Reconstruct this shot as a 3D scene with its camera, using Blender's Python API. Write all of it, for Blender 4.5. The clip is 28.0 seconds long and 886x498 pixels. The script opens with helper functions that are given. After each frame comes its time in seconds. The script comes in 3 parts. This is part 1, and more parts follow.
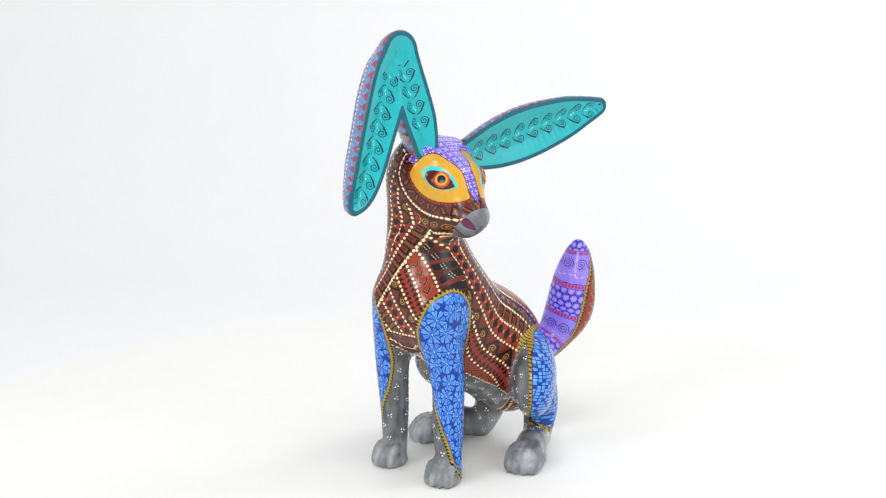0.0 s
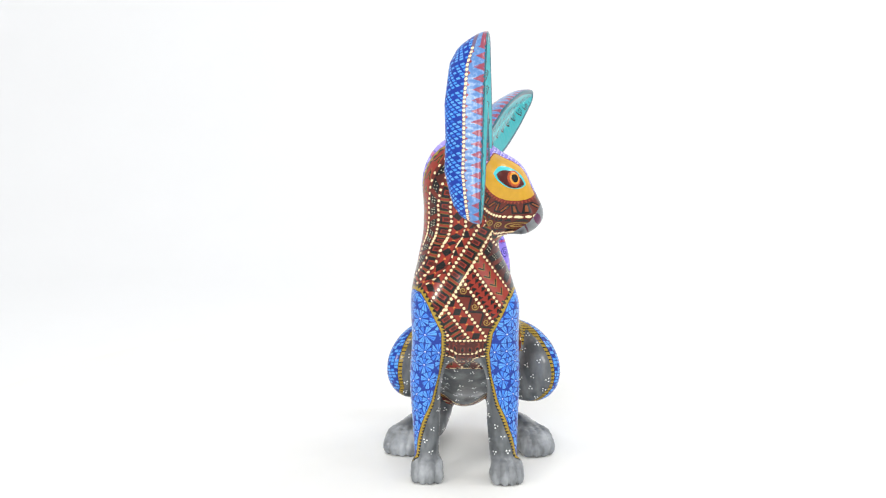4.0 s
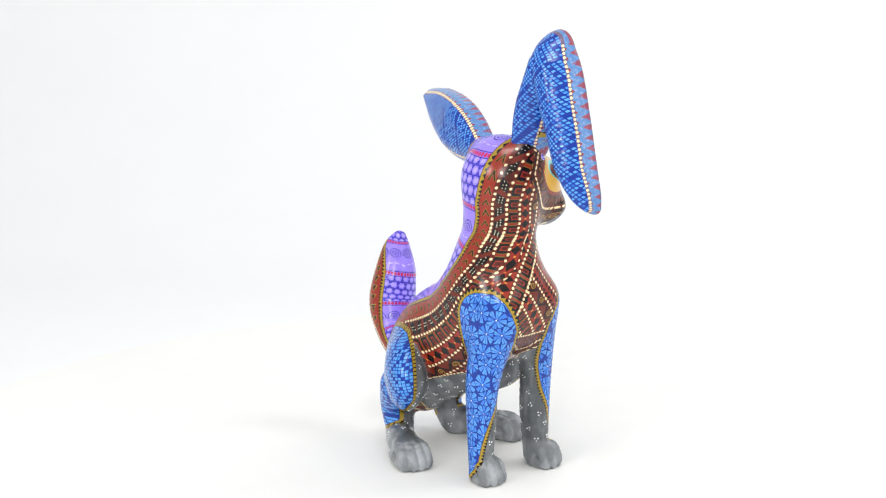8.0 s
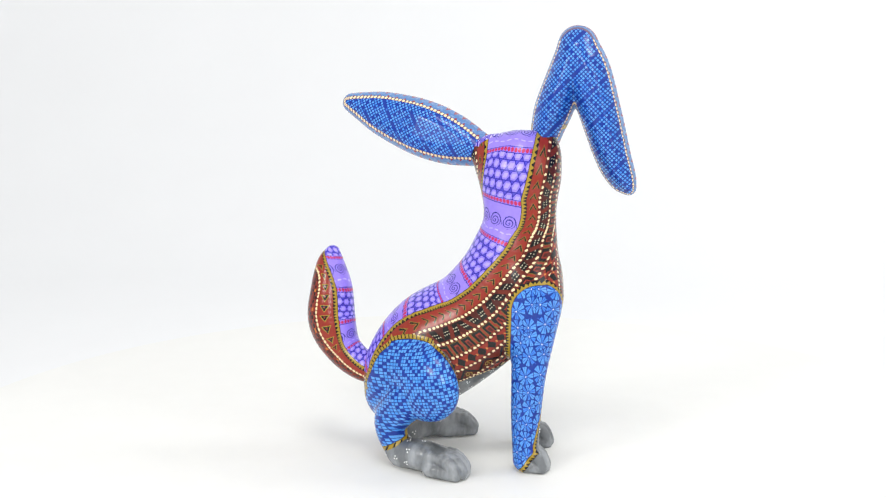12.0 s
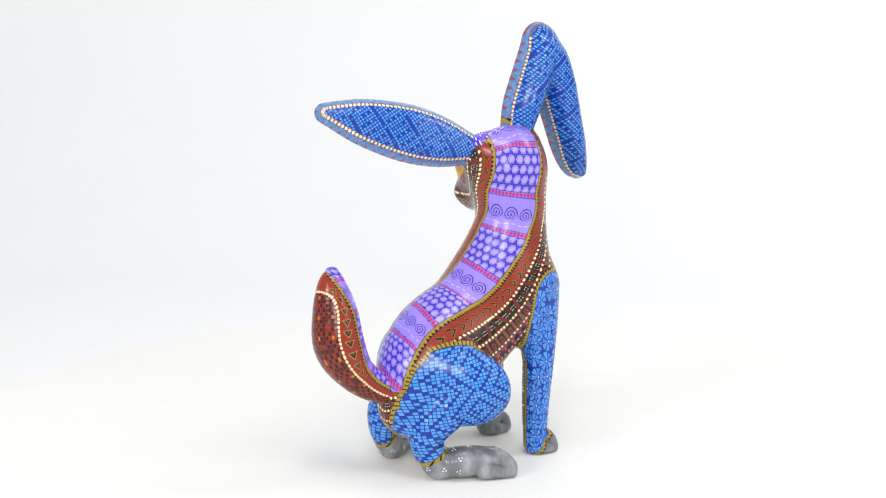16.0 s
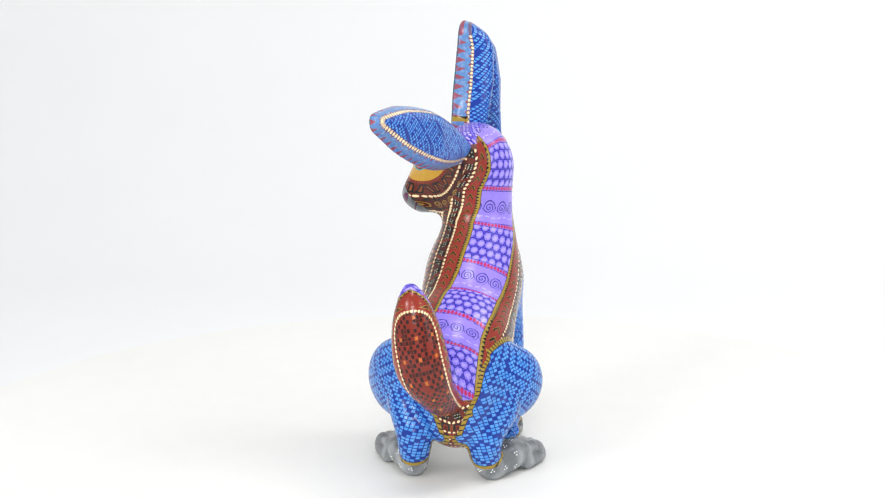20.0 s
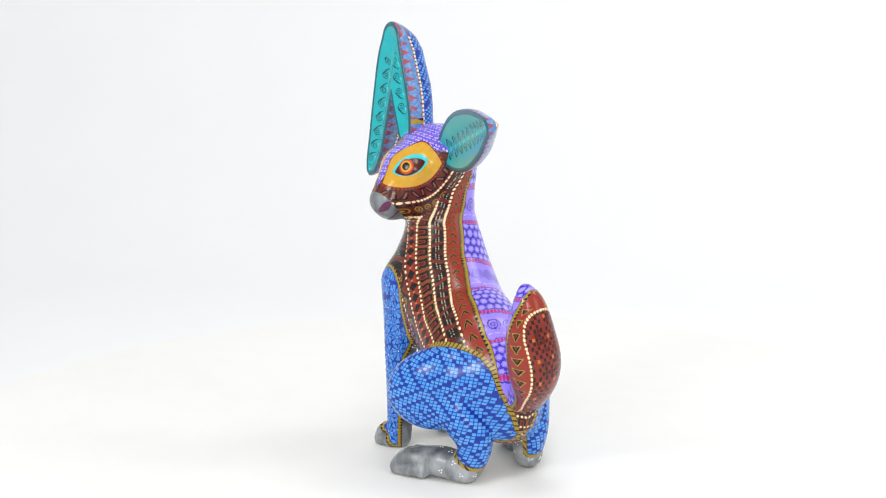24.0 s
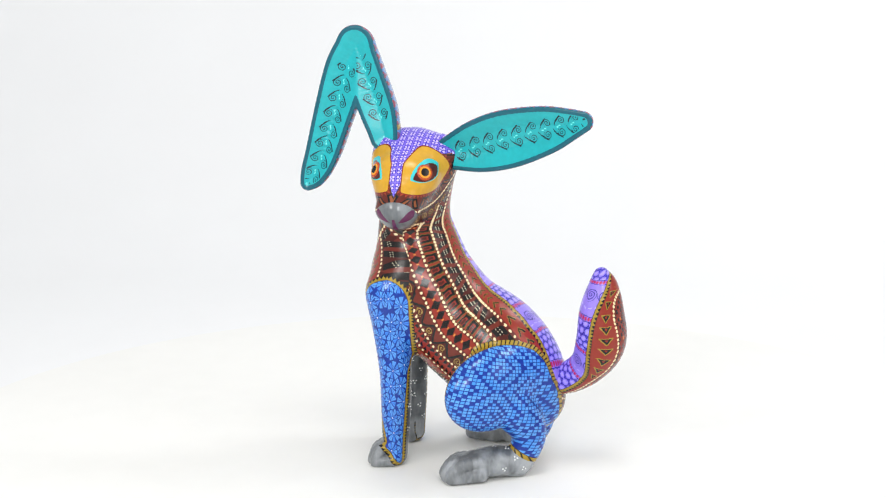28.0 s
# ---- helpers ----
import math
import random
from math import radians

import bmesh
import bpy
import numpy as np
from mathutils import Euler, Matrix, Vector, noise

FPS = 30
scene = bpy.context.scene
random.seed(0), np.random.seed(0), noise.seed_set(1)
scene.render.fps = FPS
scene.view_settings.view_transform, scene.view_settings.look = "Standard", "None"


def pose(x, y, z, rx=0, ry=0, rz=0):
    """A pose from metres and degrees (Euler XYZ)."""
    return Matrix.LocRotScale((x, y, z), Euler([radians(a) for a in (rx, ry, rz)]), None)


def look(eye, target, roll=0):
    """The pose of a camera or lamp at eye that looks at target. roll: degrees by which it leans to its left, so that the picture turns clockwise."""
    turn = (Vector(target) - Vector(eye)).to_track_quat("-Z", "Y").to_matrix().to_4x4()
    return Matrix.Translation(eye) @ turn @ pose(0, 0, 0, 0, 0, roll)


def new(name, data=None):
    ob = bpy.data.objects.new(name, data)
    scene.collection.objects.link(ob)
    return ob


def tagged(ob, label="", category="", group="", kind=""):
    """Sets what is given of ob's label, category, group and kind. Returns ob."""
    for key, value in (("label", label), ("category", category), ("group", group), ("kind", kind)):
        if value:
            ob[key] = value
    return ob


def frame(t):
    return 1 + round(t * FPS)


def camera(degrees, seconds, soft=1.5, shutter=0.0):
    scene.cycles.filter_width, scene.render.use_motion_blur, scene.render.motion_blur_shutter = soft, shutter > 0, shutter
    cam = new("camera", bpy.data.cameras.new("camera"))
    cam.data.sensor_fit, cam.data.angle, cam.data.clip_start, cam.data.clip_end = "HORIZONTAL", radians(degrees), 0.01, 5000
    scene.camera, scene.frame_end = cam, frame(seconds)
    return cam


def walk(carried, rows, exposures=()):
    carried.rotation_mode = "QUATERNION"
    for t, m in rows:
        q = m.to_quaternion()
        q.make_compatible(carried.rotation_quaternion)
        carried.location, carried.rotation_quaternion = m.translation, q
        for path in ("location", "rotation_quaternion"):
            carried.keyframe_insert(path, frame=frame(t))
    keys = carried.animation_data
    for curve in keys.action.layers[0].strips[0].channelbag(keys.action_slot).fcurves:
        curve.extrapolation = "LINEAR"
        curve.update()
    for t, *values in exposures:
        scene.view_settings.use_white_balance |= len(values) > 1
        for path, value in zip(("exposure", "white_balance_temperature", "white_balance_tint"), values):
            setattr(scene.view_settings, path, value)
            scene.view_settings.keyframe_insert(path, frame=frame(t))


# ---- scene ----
# A carved and painted wooden animal turns on a round white table before a fixed camera.
SECONDS = 28.0
TURN = 10.772          # degrees a second
SIDE_ON = 12.3         # the time at which the figure faces along +x
EYE = Vector((0.0, -1.2, 0.427))
AHEAD = Vector((-0.015678, 0.979782, -0.199453))

cam = camera(33.96, SECONDS, soft=1.2)
STAND = look(EYE, EYE + AHEAD, 0.14)
walk(cam, [(0.0, STAND), (SECONDS, STAND)], exposures=[(0.0, 0.06), (2.0, 0.08), (4.5, 0.19), (7.0, 0.16), (10.0, 0.08), (SECONDS, 0.07)])

# ---- light: plain white world for the surroundings; unseen soft boxes above, left, front, right ----
world = bpy.data.worlds.new("world")
scene.world = world
world.use_nodes = True
world.node_tree.nodes["Background"].inputs[0].default_value = (0.975, 0.98, 0.985, 1)
world.node_tree.nodes["Background"].inputs[1].default_value = 0.62


def soft_box(name, eye, target, wide, high, power, colour=(1, 1, 1)):
    data = bpy.data.lights.new(name, "AREA")
    data.shape, data.size, data.size_y, data.energy, data.color = "RECTANGLE", wide, high, power, colour
    ob = new(name, data)
    ob.matrix_world = look(eye, target)
    return ob


soft_box("softbox_key", (-1.2, -1.3, 1.0), (0, 0, 0.15), 0.42, 0.42, 8.5, (1, 0.98, 0.95))
soft_box("softbox_top", (0.0, -0.5, 1.5), (0, 0, 0.1), 0.4, 0.4, 4.5, (1, 0.99, 0.97))
soft_box("softbox_front", (-0.15, -1.9, 0.95), (0, 0, 0.14), 0.46, 0.46, 9.5)
soft_box("softbox_fill", (1.4, -0.9, 0.9), (0, 0, 0.15), 0.7, 1.0, 4)
# added lamp, out of view, that brightens the right of the backdrop
soft_box("backdrop_fill", (1.5, 0.3, 1.9), (0.7, 1.8, 0.5), 0.8, 0.8, 14)
# ---- shapes: fields of distance, in metres, meshed on a grid ----
MM = 0.001


def spline(points, n):
    """n points along a smooth curve through the control points."""
    p = np.array(points, float)
    p = np.vstack([2 * p[0] - p[1], p, 2 * p[-1] - p[-2]])
    out = []
    for u in np.linspace(0, len(p) - 3 - 1e-6, n):
        i = int(u)
        f = u - i
        a, b, c, d = p[i:i + 4]
        out.append(0.5 * (2 * b + (c - a) * f + (2 * a - 5 * b + 4 * c - d) * f * f + (3 * b - a - 3 * c + d) * f ** 3))
    return np.array(out)


class Chain:
    """A round limb of changing girth along a curve; control points are (x, y, z, radius) in millimetres."""

    def __init__(self, points, n=30, ky=1.0):
        c = spline(points, n) * MM
        self.c, self.r, self.ky = c[:, :3], np.maximum(c[:, 3], 0.0005), ky

    def box(self):
        pad = self.r[:, None] + 0.02
        return (self.c - pad).min(0), (self.c + pad).max(0)

    def near(self, p):
        best = np.full(len(p), 9.0)
        which = np.zeros(len(p), int)
        for i in range(len(self.r)):
            d = p - self.c[i]
            v = np.sqrt(d[:, 0] ** 2 + (self.ky * d[:, 1]) ** 2 + d[:, 2] ** 2) - self.r[i]
            m = v < best
            best[m] = v[m]
            which[m] = i
        return best, which

    def __call__(self, p):
        return self.near(p)[0]


class Blob:
    """An ellipsoid turned about z and y; millimetres and degrees."""

    def __init__(self, centre, radii, rz=0, ry=0):
        self.c, self.q = np.array(centre) * MM, np.array(radii) * MM
        self.m = np.array((Matrix.Rotation(radians(rz), 3, "Z") @ Matrix.Rotation(radians(ry), 3, "Y")).transposed())

    def box(self):
        return self.c - self.q.max() - 0.02, self.c + self.q.max() + 0.02

    def __call__(self, p):
        v = (p - self.c) @ self.m.T
        a = np.sqrt(((v / self.q) ** 2).sum(1))
        b = np.sqrt(((v / self.q ** 2) ** 2).sum(1)) + 1e-9
        return a * (a - 1) / b


def meld(a, b, k):
    h = np.clip(0.5 + 0.5 * (b - a) / k, 0, 1)
    return b + (a - b) * h - k * h * (1 - h)


def boxed(shape, p, far=0.03):
    """The distance to a shape, worked out near it only."""
    lo, hi = shape.box()
    m = ((p > lo) & (p < hi)).all(1)
    d = np.full(len(p), far)
    if m.any():
        d[m] = np.minimum(shape(p[m]), far)
    return d


def mesh_field(field, lo, hi, step):
    """Surface nets: vertices, normals and quads of the field's zero."""
    lo, hi = np.array(lo) * MM, np.array(hi) * MM
    n = np.ceil((hi - lo) / step).astype(int) + 1
    ax = [lo[i] + step * np.arange(n[i]) for i in range(3)]
    g = np.stack(np.meshgrid(*ax, indexing="ij"), -1).reshape(-1, 3)
    f = np.concatenate([field(c) for c in np.array_split(g, max(1, len(g) // 150000))]).reshape(n)
    inside = f < 0
    total = np.zeros((*(n - 1), 3))
    count = np.zeros(n - 1)
    for axis in range(3):
        i, j = [d for d in range(3) if d != axis]
        a = [slice(None)] * 3
        b = [slice(None)] * 3
        a[axis], b[axis] = slice(0, -1), slice(1, None)
        fa, fb = f[tuple(a)], f[tuple(b)]
        cross = (fa < 0) != (fb < 0)
        w = np.where(cross, fa / np.where(fa == fb, 1, fa - fb), 0)
        for di in (0, 1):
            for dj in (0, 1):
                s = [slice(None)] * 3
                s[i] = slice(di, n[i] - 1 + di)
                s[j] = slice(dj, n[j] - 1 + dj)
                c, v = cross[tuple(s)], w[tuple(s)]
                total[..., axis] += v * c
                total[..., i] += di * c
                total[..., j] += dj * c
                count += c
    cells = np.argwhere(count > 0)
    index = np.full(n - 1, -1)
    index[tuple(cells.T)] = np.arange(len(cells))
    verts = lo + step * (cells + total[tuple(cells.T)] / count[tuple(cells.T)][:, None])
    quads = []
    for axis in range(3):
        i, j = [(1, 2), (2, 0), (0, 1)][axis]
        a = [slice(1, -1)] * 3
        b = [slice(1, -1)] * 3
        a[axis], b[axis] = slice(0, -1), slice(1, None)
        fa, fb = inside[tuple(a)], inside[tuple(b)]
        e = np.argwhere(fa != fb)
        flip = fb[tuple(e.T)]
        e[:, i] += 1
        e[:, j] += 1
        q = []
        for di, dj in ((1, 1), (0, 1), (0, 0), (1, 0)):
            o = e.copy()
            o[:, i] -= di
            o[:, j] -= dj
            q.append(index[tuple(o.T)])
        q = np.stack(q, 1)
        q[flip] = q[flip][:, ::-1]
        quads.append(q)
    quads = np.concatenate(quads)
    e = 0.0006
    for _ in range(2):
        grad = np.stack([field(verts + d) - field(verts - d) for d in np.eye(3) * e], 1) / (2 * e)
        size = np.linalg.norm(grad, axis=1, keepdims=True) + 1e-6
        verts = verts - np.clip(field(verts)[:, None] / size, -0.5 * step, 0.5 * step) * grad / size
    return verts, grad / size, quads


def shell(name, verts, normals, quads, material, parent=None, label="", **attributes):
    """Links a mesh with smooth normals and painted coordinates as one object."""
    used, where = np.unique(quads, return_inverse=True)
    me = bpy.data.meshes.new(name)
    me.from_pydata(verts[used].tolist(), [], where.reshape(quads.shape).tolist())
    for key, value in attributes.items():
        me.attributes.new(key, "FLOAT", "POINT").data.foreach_set("value", value[used].astype(np.float32))
    me.shade_smooth()
    me.normals_split_custom_set_from_vertices(normals[used].tolist())
    me.materials.append(material)
    ob = new(name, me)
    ob.parent = parent
    if label:
        ob["label"] = label
    return ob


# ---- the animal's shape: x forward, y to its left, z up, millimetres ----
trunk = Chain([(46.5, -4, 254, 25), (45.5, -6, 228, 29.6), (45, -6, 203, 31), (41, -5, 178, 36.7), (33, -2.2, 149, 44.2),
               (8, 0, 121, 44.8), (-24, 3, 98.5, 47.5), (-46.5, 1, 78, 40), (-56, 0, 59, 31)], 60, 1.06)
chest = Blob((50, -2, 147), (31, 40, 44))
skull = Blob((44, 0, 250.5), (33, 34, 29))
snout = Chain([(46, 10, 246, 28.2), (46.7, 26, 239.5, 25), (47.2, 39, 229, 19.2), (47.6, 45, 222.5, 15)], 16)
muzzle = Blob((47.8, 47, 222), (18.3, 14.5, 13), -5)
brows = Blob((45, 30, 249), (28, 17, 17), -5)
jaw = Chain([(46, 14, 226, 21), (46.8, 28, 222, 17), (47.6, 42, 218, 12.5)], 12)
# stumps from which the ears rise
stumps = [Chain([(22, 6, 258, 15), (9, 5, 265, 6.5)], 8), Chain([(62, 8, 262, 14), (66, 4, 281, 6.5)], 8), Chain([(42, -5, 262, 16.5), (21, 1, 267, 12.5)], 8), Chain([(46, -5, 262, 16.5), (64, -1, 268, 11)], 8)]


def front_leg(side):
    if side > 0:
        return Chain([(61, 22.5, 146, 19.2), (57.5, 25.5, 120, 17.3), (54.2, 30.5, 85, 13.8), (53.5, 30.5, 50, 12.8), (54, 31.5, 22, 11.2), (54, 32, 9, 10.5)], 30, 1.0)
    return Chain([(60, -22.5, 146, 20.2), (58.8, -27.3, 120, 18.2), (55, -32.6, 85, 14.7), (53.2, -32.3, 50, 12.8), (53, -32, 22, 11.2), (53, -32, 9, 10.5)], 30, 1.12)


def hind_leg(side):
    thigh = Blob((-32.5, 48.5, 77), (45, 20, 35), 43, 12) if side > 0 else Blob((-35, -35.5, 77.3), (42.5, 19.5, 33.5), -43, 12)
    shank = Chain([(-46, side * 36 + 4, 60, 19), (-60, side * 29.5 + 5, 40, 15.5), (-58, side * 29.5 + 5, 22, 13), (-50, side * 33 + 4, 9, 10)], 16)
    foot = Chain([(-53, side * 32.5 + 4, 11, 11), (-37, side * 43 + 3, 14, 13), (-21, side * 51 + 3, 13.5, 11.8), (-16, side * 53 + 3, 11.8, 10.2)], 20, 0.97)
    return thigh, shank, foot


def toes(x, y, turn, spread, size, back, rise):
    """Four toes side by side, rounded at the tips."""
    c, s = math.cos(radians(turn)), math.sin(radians(turn))
    out = []
    for k in range(4):
        b = (k - 1.5) * spread
        a = 8 - abs(k - 1.5) * 2.6
        line = ((a - back, 0.72, rise, size - 0.6), (a - back * 0.4, 0.95, rise * 0.9, size + 0.4), (a - 1.5, 1.0, size + rise * 0.16, size + 0.4), (a, 1.0, size - 0.8, size - 0.8))
        sole = ((a - back, 0.8, size + 1.5, size + 1.5), (a - 5, 1.0, size + 0.6, size + 0.6), (a - 0.5, 1.0, size - 0.6, size - 0.6))
        for run in (line, sole):
            out.append(Chain([(x + c * u - s * b * w, y + s * u + c * b * w, z, r) for u, w, z, r in run], 10))
    return out


fore = {s: front_leg(s) for s in (-1, 1)}
hind = {s: hind_leg(s) for s in (-1, 1)}
fore_toes = {-1: toes(64.5, -31.5, -3, 6.0, 4.1, 15, 17), 1: toes(67, 34.5, 10, 6.1, 4.1, 15, 17)}
hind_toes = {1: toes(-3, 63, 22, 6.4, 5.3, 25, 17.5), -1: toes(-4, -55, -20, 6.6, 5.3, 24, 17.5)}


def nodes_of(p):
    """Distances to the animal's main masses."""
    d = {"trunk": meld(boxed(trunk, p), boxed(chest, p), 0.012), "head": meld(boxed(skull, p), boxed(snout, p), 0.012)}
    d["head"] = meld(meld(meld(d["head"], boxed(brows, p), 0.008), boxed(muzzle, p), 0.004), boxed(jaw, p), 0.005)
    for stump in stumps:
        d["head"] = meld(d["head"], boxed(stump, p), 0.010)
    for s in (-1, 1):
        leg = boxed(fore[s], p)
        paw = np.full(len(p), 0.03)
        for t in fore_toes[s]:
            paw = meld(paw, boxed(t, p), 0.0004)
        d["fore", s] = meld(leg, paw, 0.003)
        thigh, shank, foot = (boxed(o, p) for o in hind[s])
        paw = np.full(len(p), 0.03)
        for t in hind_toes[s]:
            paw = meld(paw, boxed(t, p), 0.0004)
        d["thigh", s] = meld(thigh, shank, 0.0025)
        d["foot", s] = meld(foot, paw, 0.0025)
    return d


def animal(p):
    d = nodes_of(p)
    a = meld(d["trunk"], d["head"], 0.014)
    for s in (-1, 1):
        a = meld(a, d["fore", s], 0.012)
        a = meld(a, meld(d["thigh", s], d["foot", s], 0.005), 0.006)
    return np.maximum(a, 0.0003 - p[:, 2])


class Ear:
    """A leaf of wood: a flat outline, hollowed on the inner face and round on the back. across is the inner face's normal."""

    def __init__(self, root, along, across, outline, thick, wall, taper, n=40):
        self.o = np.array(root) * MM
        self.w = np.array(Vector(across).normalized())
        self.u = Vector(along)
        self.u = np.array((self.u - Vector(self.w) * self.u.dot(Vector(self.w))).normalized())
        self.v = np.cross(self.w, self.u)
        self.lobes = [spline(o, n) * MM for o in outline]
        self.thick, self.wall, self.taper = thick * MM, wall, taper

    def flat(self, p):
        q = p - self.o
        return q @ self.u, q @ self.v, q @ self.w

    def edge(self, a, b):
        best = np.full(len(a), 9.0)
        for lobe in self.lobes:
            one = np.full(len(a), 9.0)
            for x, y, r in lobe:
                one = np.minimum(one, np.hypot(a - x, b - y) - r)
            best = meld(best, one, 0.003)
        return best

    def __call__(self, p):
        a, b, n = self.flat(p)
        d = self.edge(a, b)
        depth = np.clip(-d / 0.016, 0, 1)
        front = 0.0015 - 0.006 * depth ** 1.3
        taper = np.interp(a / MM, *self.taper)
        back = self.thick * taper * (self.wall + (1 - self.wall) * (1 - (1 - depth) ** 2) ** 0.88)
        r = 0.003
        x = np.maximum(np.maximum(n - front, -n - back) + r, 0)
        y = np.maximum(d + r, 0)
        return np.minimum(np.maximum(np.maximum(n - front, -n - back), d) + r, 0) + np.hypot(x, y) - r


folded = Ear((66, 18, 276), (0, 0, 1), (0.12, 0.993, 0), [[(2, 0.3, 12.8), (11, 2.3, 14.3), (26, 7, 16.3), (54, 17.5, 16.5), (77, 25.5, 16)],
             [(77, 25.5, 16), (56, 34, 19), (21, 45.5, 17.5), (-14, 56.5, 15), (-31, 64, 12), (-40, 70, 6.8)]], 31, 0.22, ([-46, -10, 15, 40, 70, 93], [0.62, 0.95, 0.95, 1, 0.92, 0.55]))
spread = Ear((16, 13, 264), (-127.5, 48.3, 38.5), (0.305, 0.953, -0.185), [[(-4, 0, 11), (10, 0, 15.5), (35, 0, 22.2), (62, 0.2, 24.2), (95, 0.2, 20), (118, 0, 13.3), (132, -0.5, 8.5)]], 21, 0.22, ([0, 60, 140], [0.9, 1, 0.6]))
brush = Chain([(-70, 2, 73, 12), (-90, 6, 78, 13.5), (-107.5, 12, 92, 16), (-117.5, 19, 114, 20.6), (-118, 23.5, 140, 18.3), (-119, 26, 161, 12.3), (-117.5, 28, 172, 6.5)], 40, 0.95)


# ---- painted coordinates ----
def paramline(points, n, first):
    """A curve with its lengths, tangents and a carried-along back direction."""
    c = spline(points, n)
    step = np.linalg.norm(np.diff(c[:, :3], axis=0), axis=1)
    length = np.concatenate([[0], np.cumsum(step)])
    tan = np.gradient(c[:, :3], axis=0)
    tan /= np.linalg.norm(tan, axis=1, keepdims=True)
    back = np.zeros_like(tan)
    d = np.array(first, float)
    for i in range(n):
        d = d - tan[i] * (d @ tan[i])
        d /= np.linalg.norm(d)
        back[i] = d
    return c, length, tan, back


def along_line(line, p):
    """For points in millimetres: length along the line, angle round it from the back (positive to the right), distance."""
    c, length, tan, back = line
    best = np.full(len(p), 1e9)
    which = np.zeros(len(p), int)
    for i in range(len(c)):
        v = ((p - c[i, :3]) ** 2).sum(1) - c[i, 3] ** 2
        m = v < best
        best[m], which[m] = v[m], i
    q = p - c[which, :3]
    t = tan[which]
    extra = (q * t).sum(1)
    q = q - t * extra[:, None]
    b = back[which]
    side = np.cross(t, b)
    r = np.linalg.norm(q, axis=1)
    return length[which] + np.clip(extra, -1, 1), np.arctan2((q * side).sum(1), (q * b).sum(1)), r, which


def lens(a, b, mid, half, up, down, tilt):
    """Distance to an almond round mid, bulging up and down unequally, leaning by tilt degrees."""
    a, b = a - mid[0], b - mid[1]
    c, s = math.cos(radians(tilt)), math.sin(radians(tilt))
    a, b = a * c + b * s, -a * s + b * c
    ru, rd = (half * half + up * up) / (2 * up), (half * half + down * down) / (2 * down)
    return np.maximum(np.hypot(a, b - (up - ru)) - ru, np.hypot(a, b + (down - rd)) - rd)


# ---- paint ----
def srgb(code):
    v = [int(code[i:i + 2], 16) / 255 for i in (0, 2, 4)]
    return tuple(x / 12.92 if x <= 0.04045 else ((x + 0.055) / 1.055) ** 2.4 for x in v)


class S:
    """A number in a material's node tree."""

    def __init__(self, tree, socket):
        self.t, self.k = tree, socket

    def op(self, kind, *others):
        n = self.t.nodes.new("ShaderNodeMath")
        n.operation = kind
        for slot, v in zip(n.inputs, (self, *others)):
            if isinstance(v, S):
                self.t.links.new(v.k, slot)
            else:
                slot.default_value = v
        return S(self.t, n.outputs[0])

    def __add__(self, o): return self.op("ADD", o)
    def __radd__(self, o): return self.op("ADD", o)
    def __sub__(self, o): return self.op("SUBTRACT", o)
    def __rsub__(self, o): return (self * -1) + o
    def __mul__(self, o): return self.op("MULTIPLY", o)
    def __rmul__(self, o): return self.op("MULTIPLY", o)
    def __truediv__(self, o): return self.op("DIVIDE", o)
    def __lt__(self, o): return self.op("LESS_THAN", o)
    def __gt__(self, o): return self.op("GREATER_THAN", o)
    def __and__(self, o): return self.op("MULTIPLY", o)
    def __or__(self, o): return self.op("MAXIMUM", o)
    def __abs__(self): return self.op("ABSOLUTE")
    def flip(self): return 1 - self
    def fract(self): return self.op("FRACT")
    def floor(self): return self.op("FLOOR")
    def low(self, o): return self.op("MINIMUM", o)
    def high(self, o): return self.op("MAXIMUM", o)
    def tri(self): return abs(self.fract() - 0.5) * 2
    def mid(self): return self.fract() - 0.5
    def root(self): return self.op("SQRT")
    def sin(self): return self.op("SINE")
    def cos(self): return self.op("COSINE")
    def angle(self, o): return self.op("ARCTAN2", o)
    def mod(self, o): return self.op("FLOORED_MODULO", o)
    def within(self, a, b): return (self > a) & (self < b)


def length2(a, b):
    return (a * a + b * b).root()


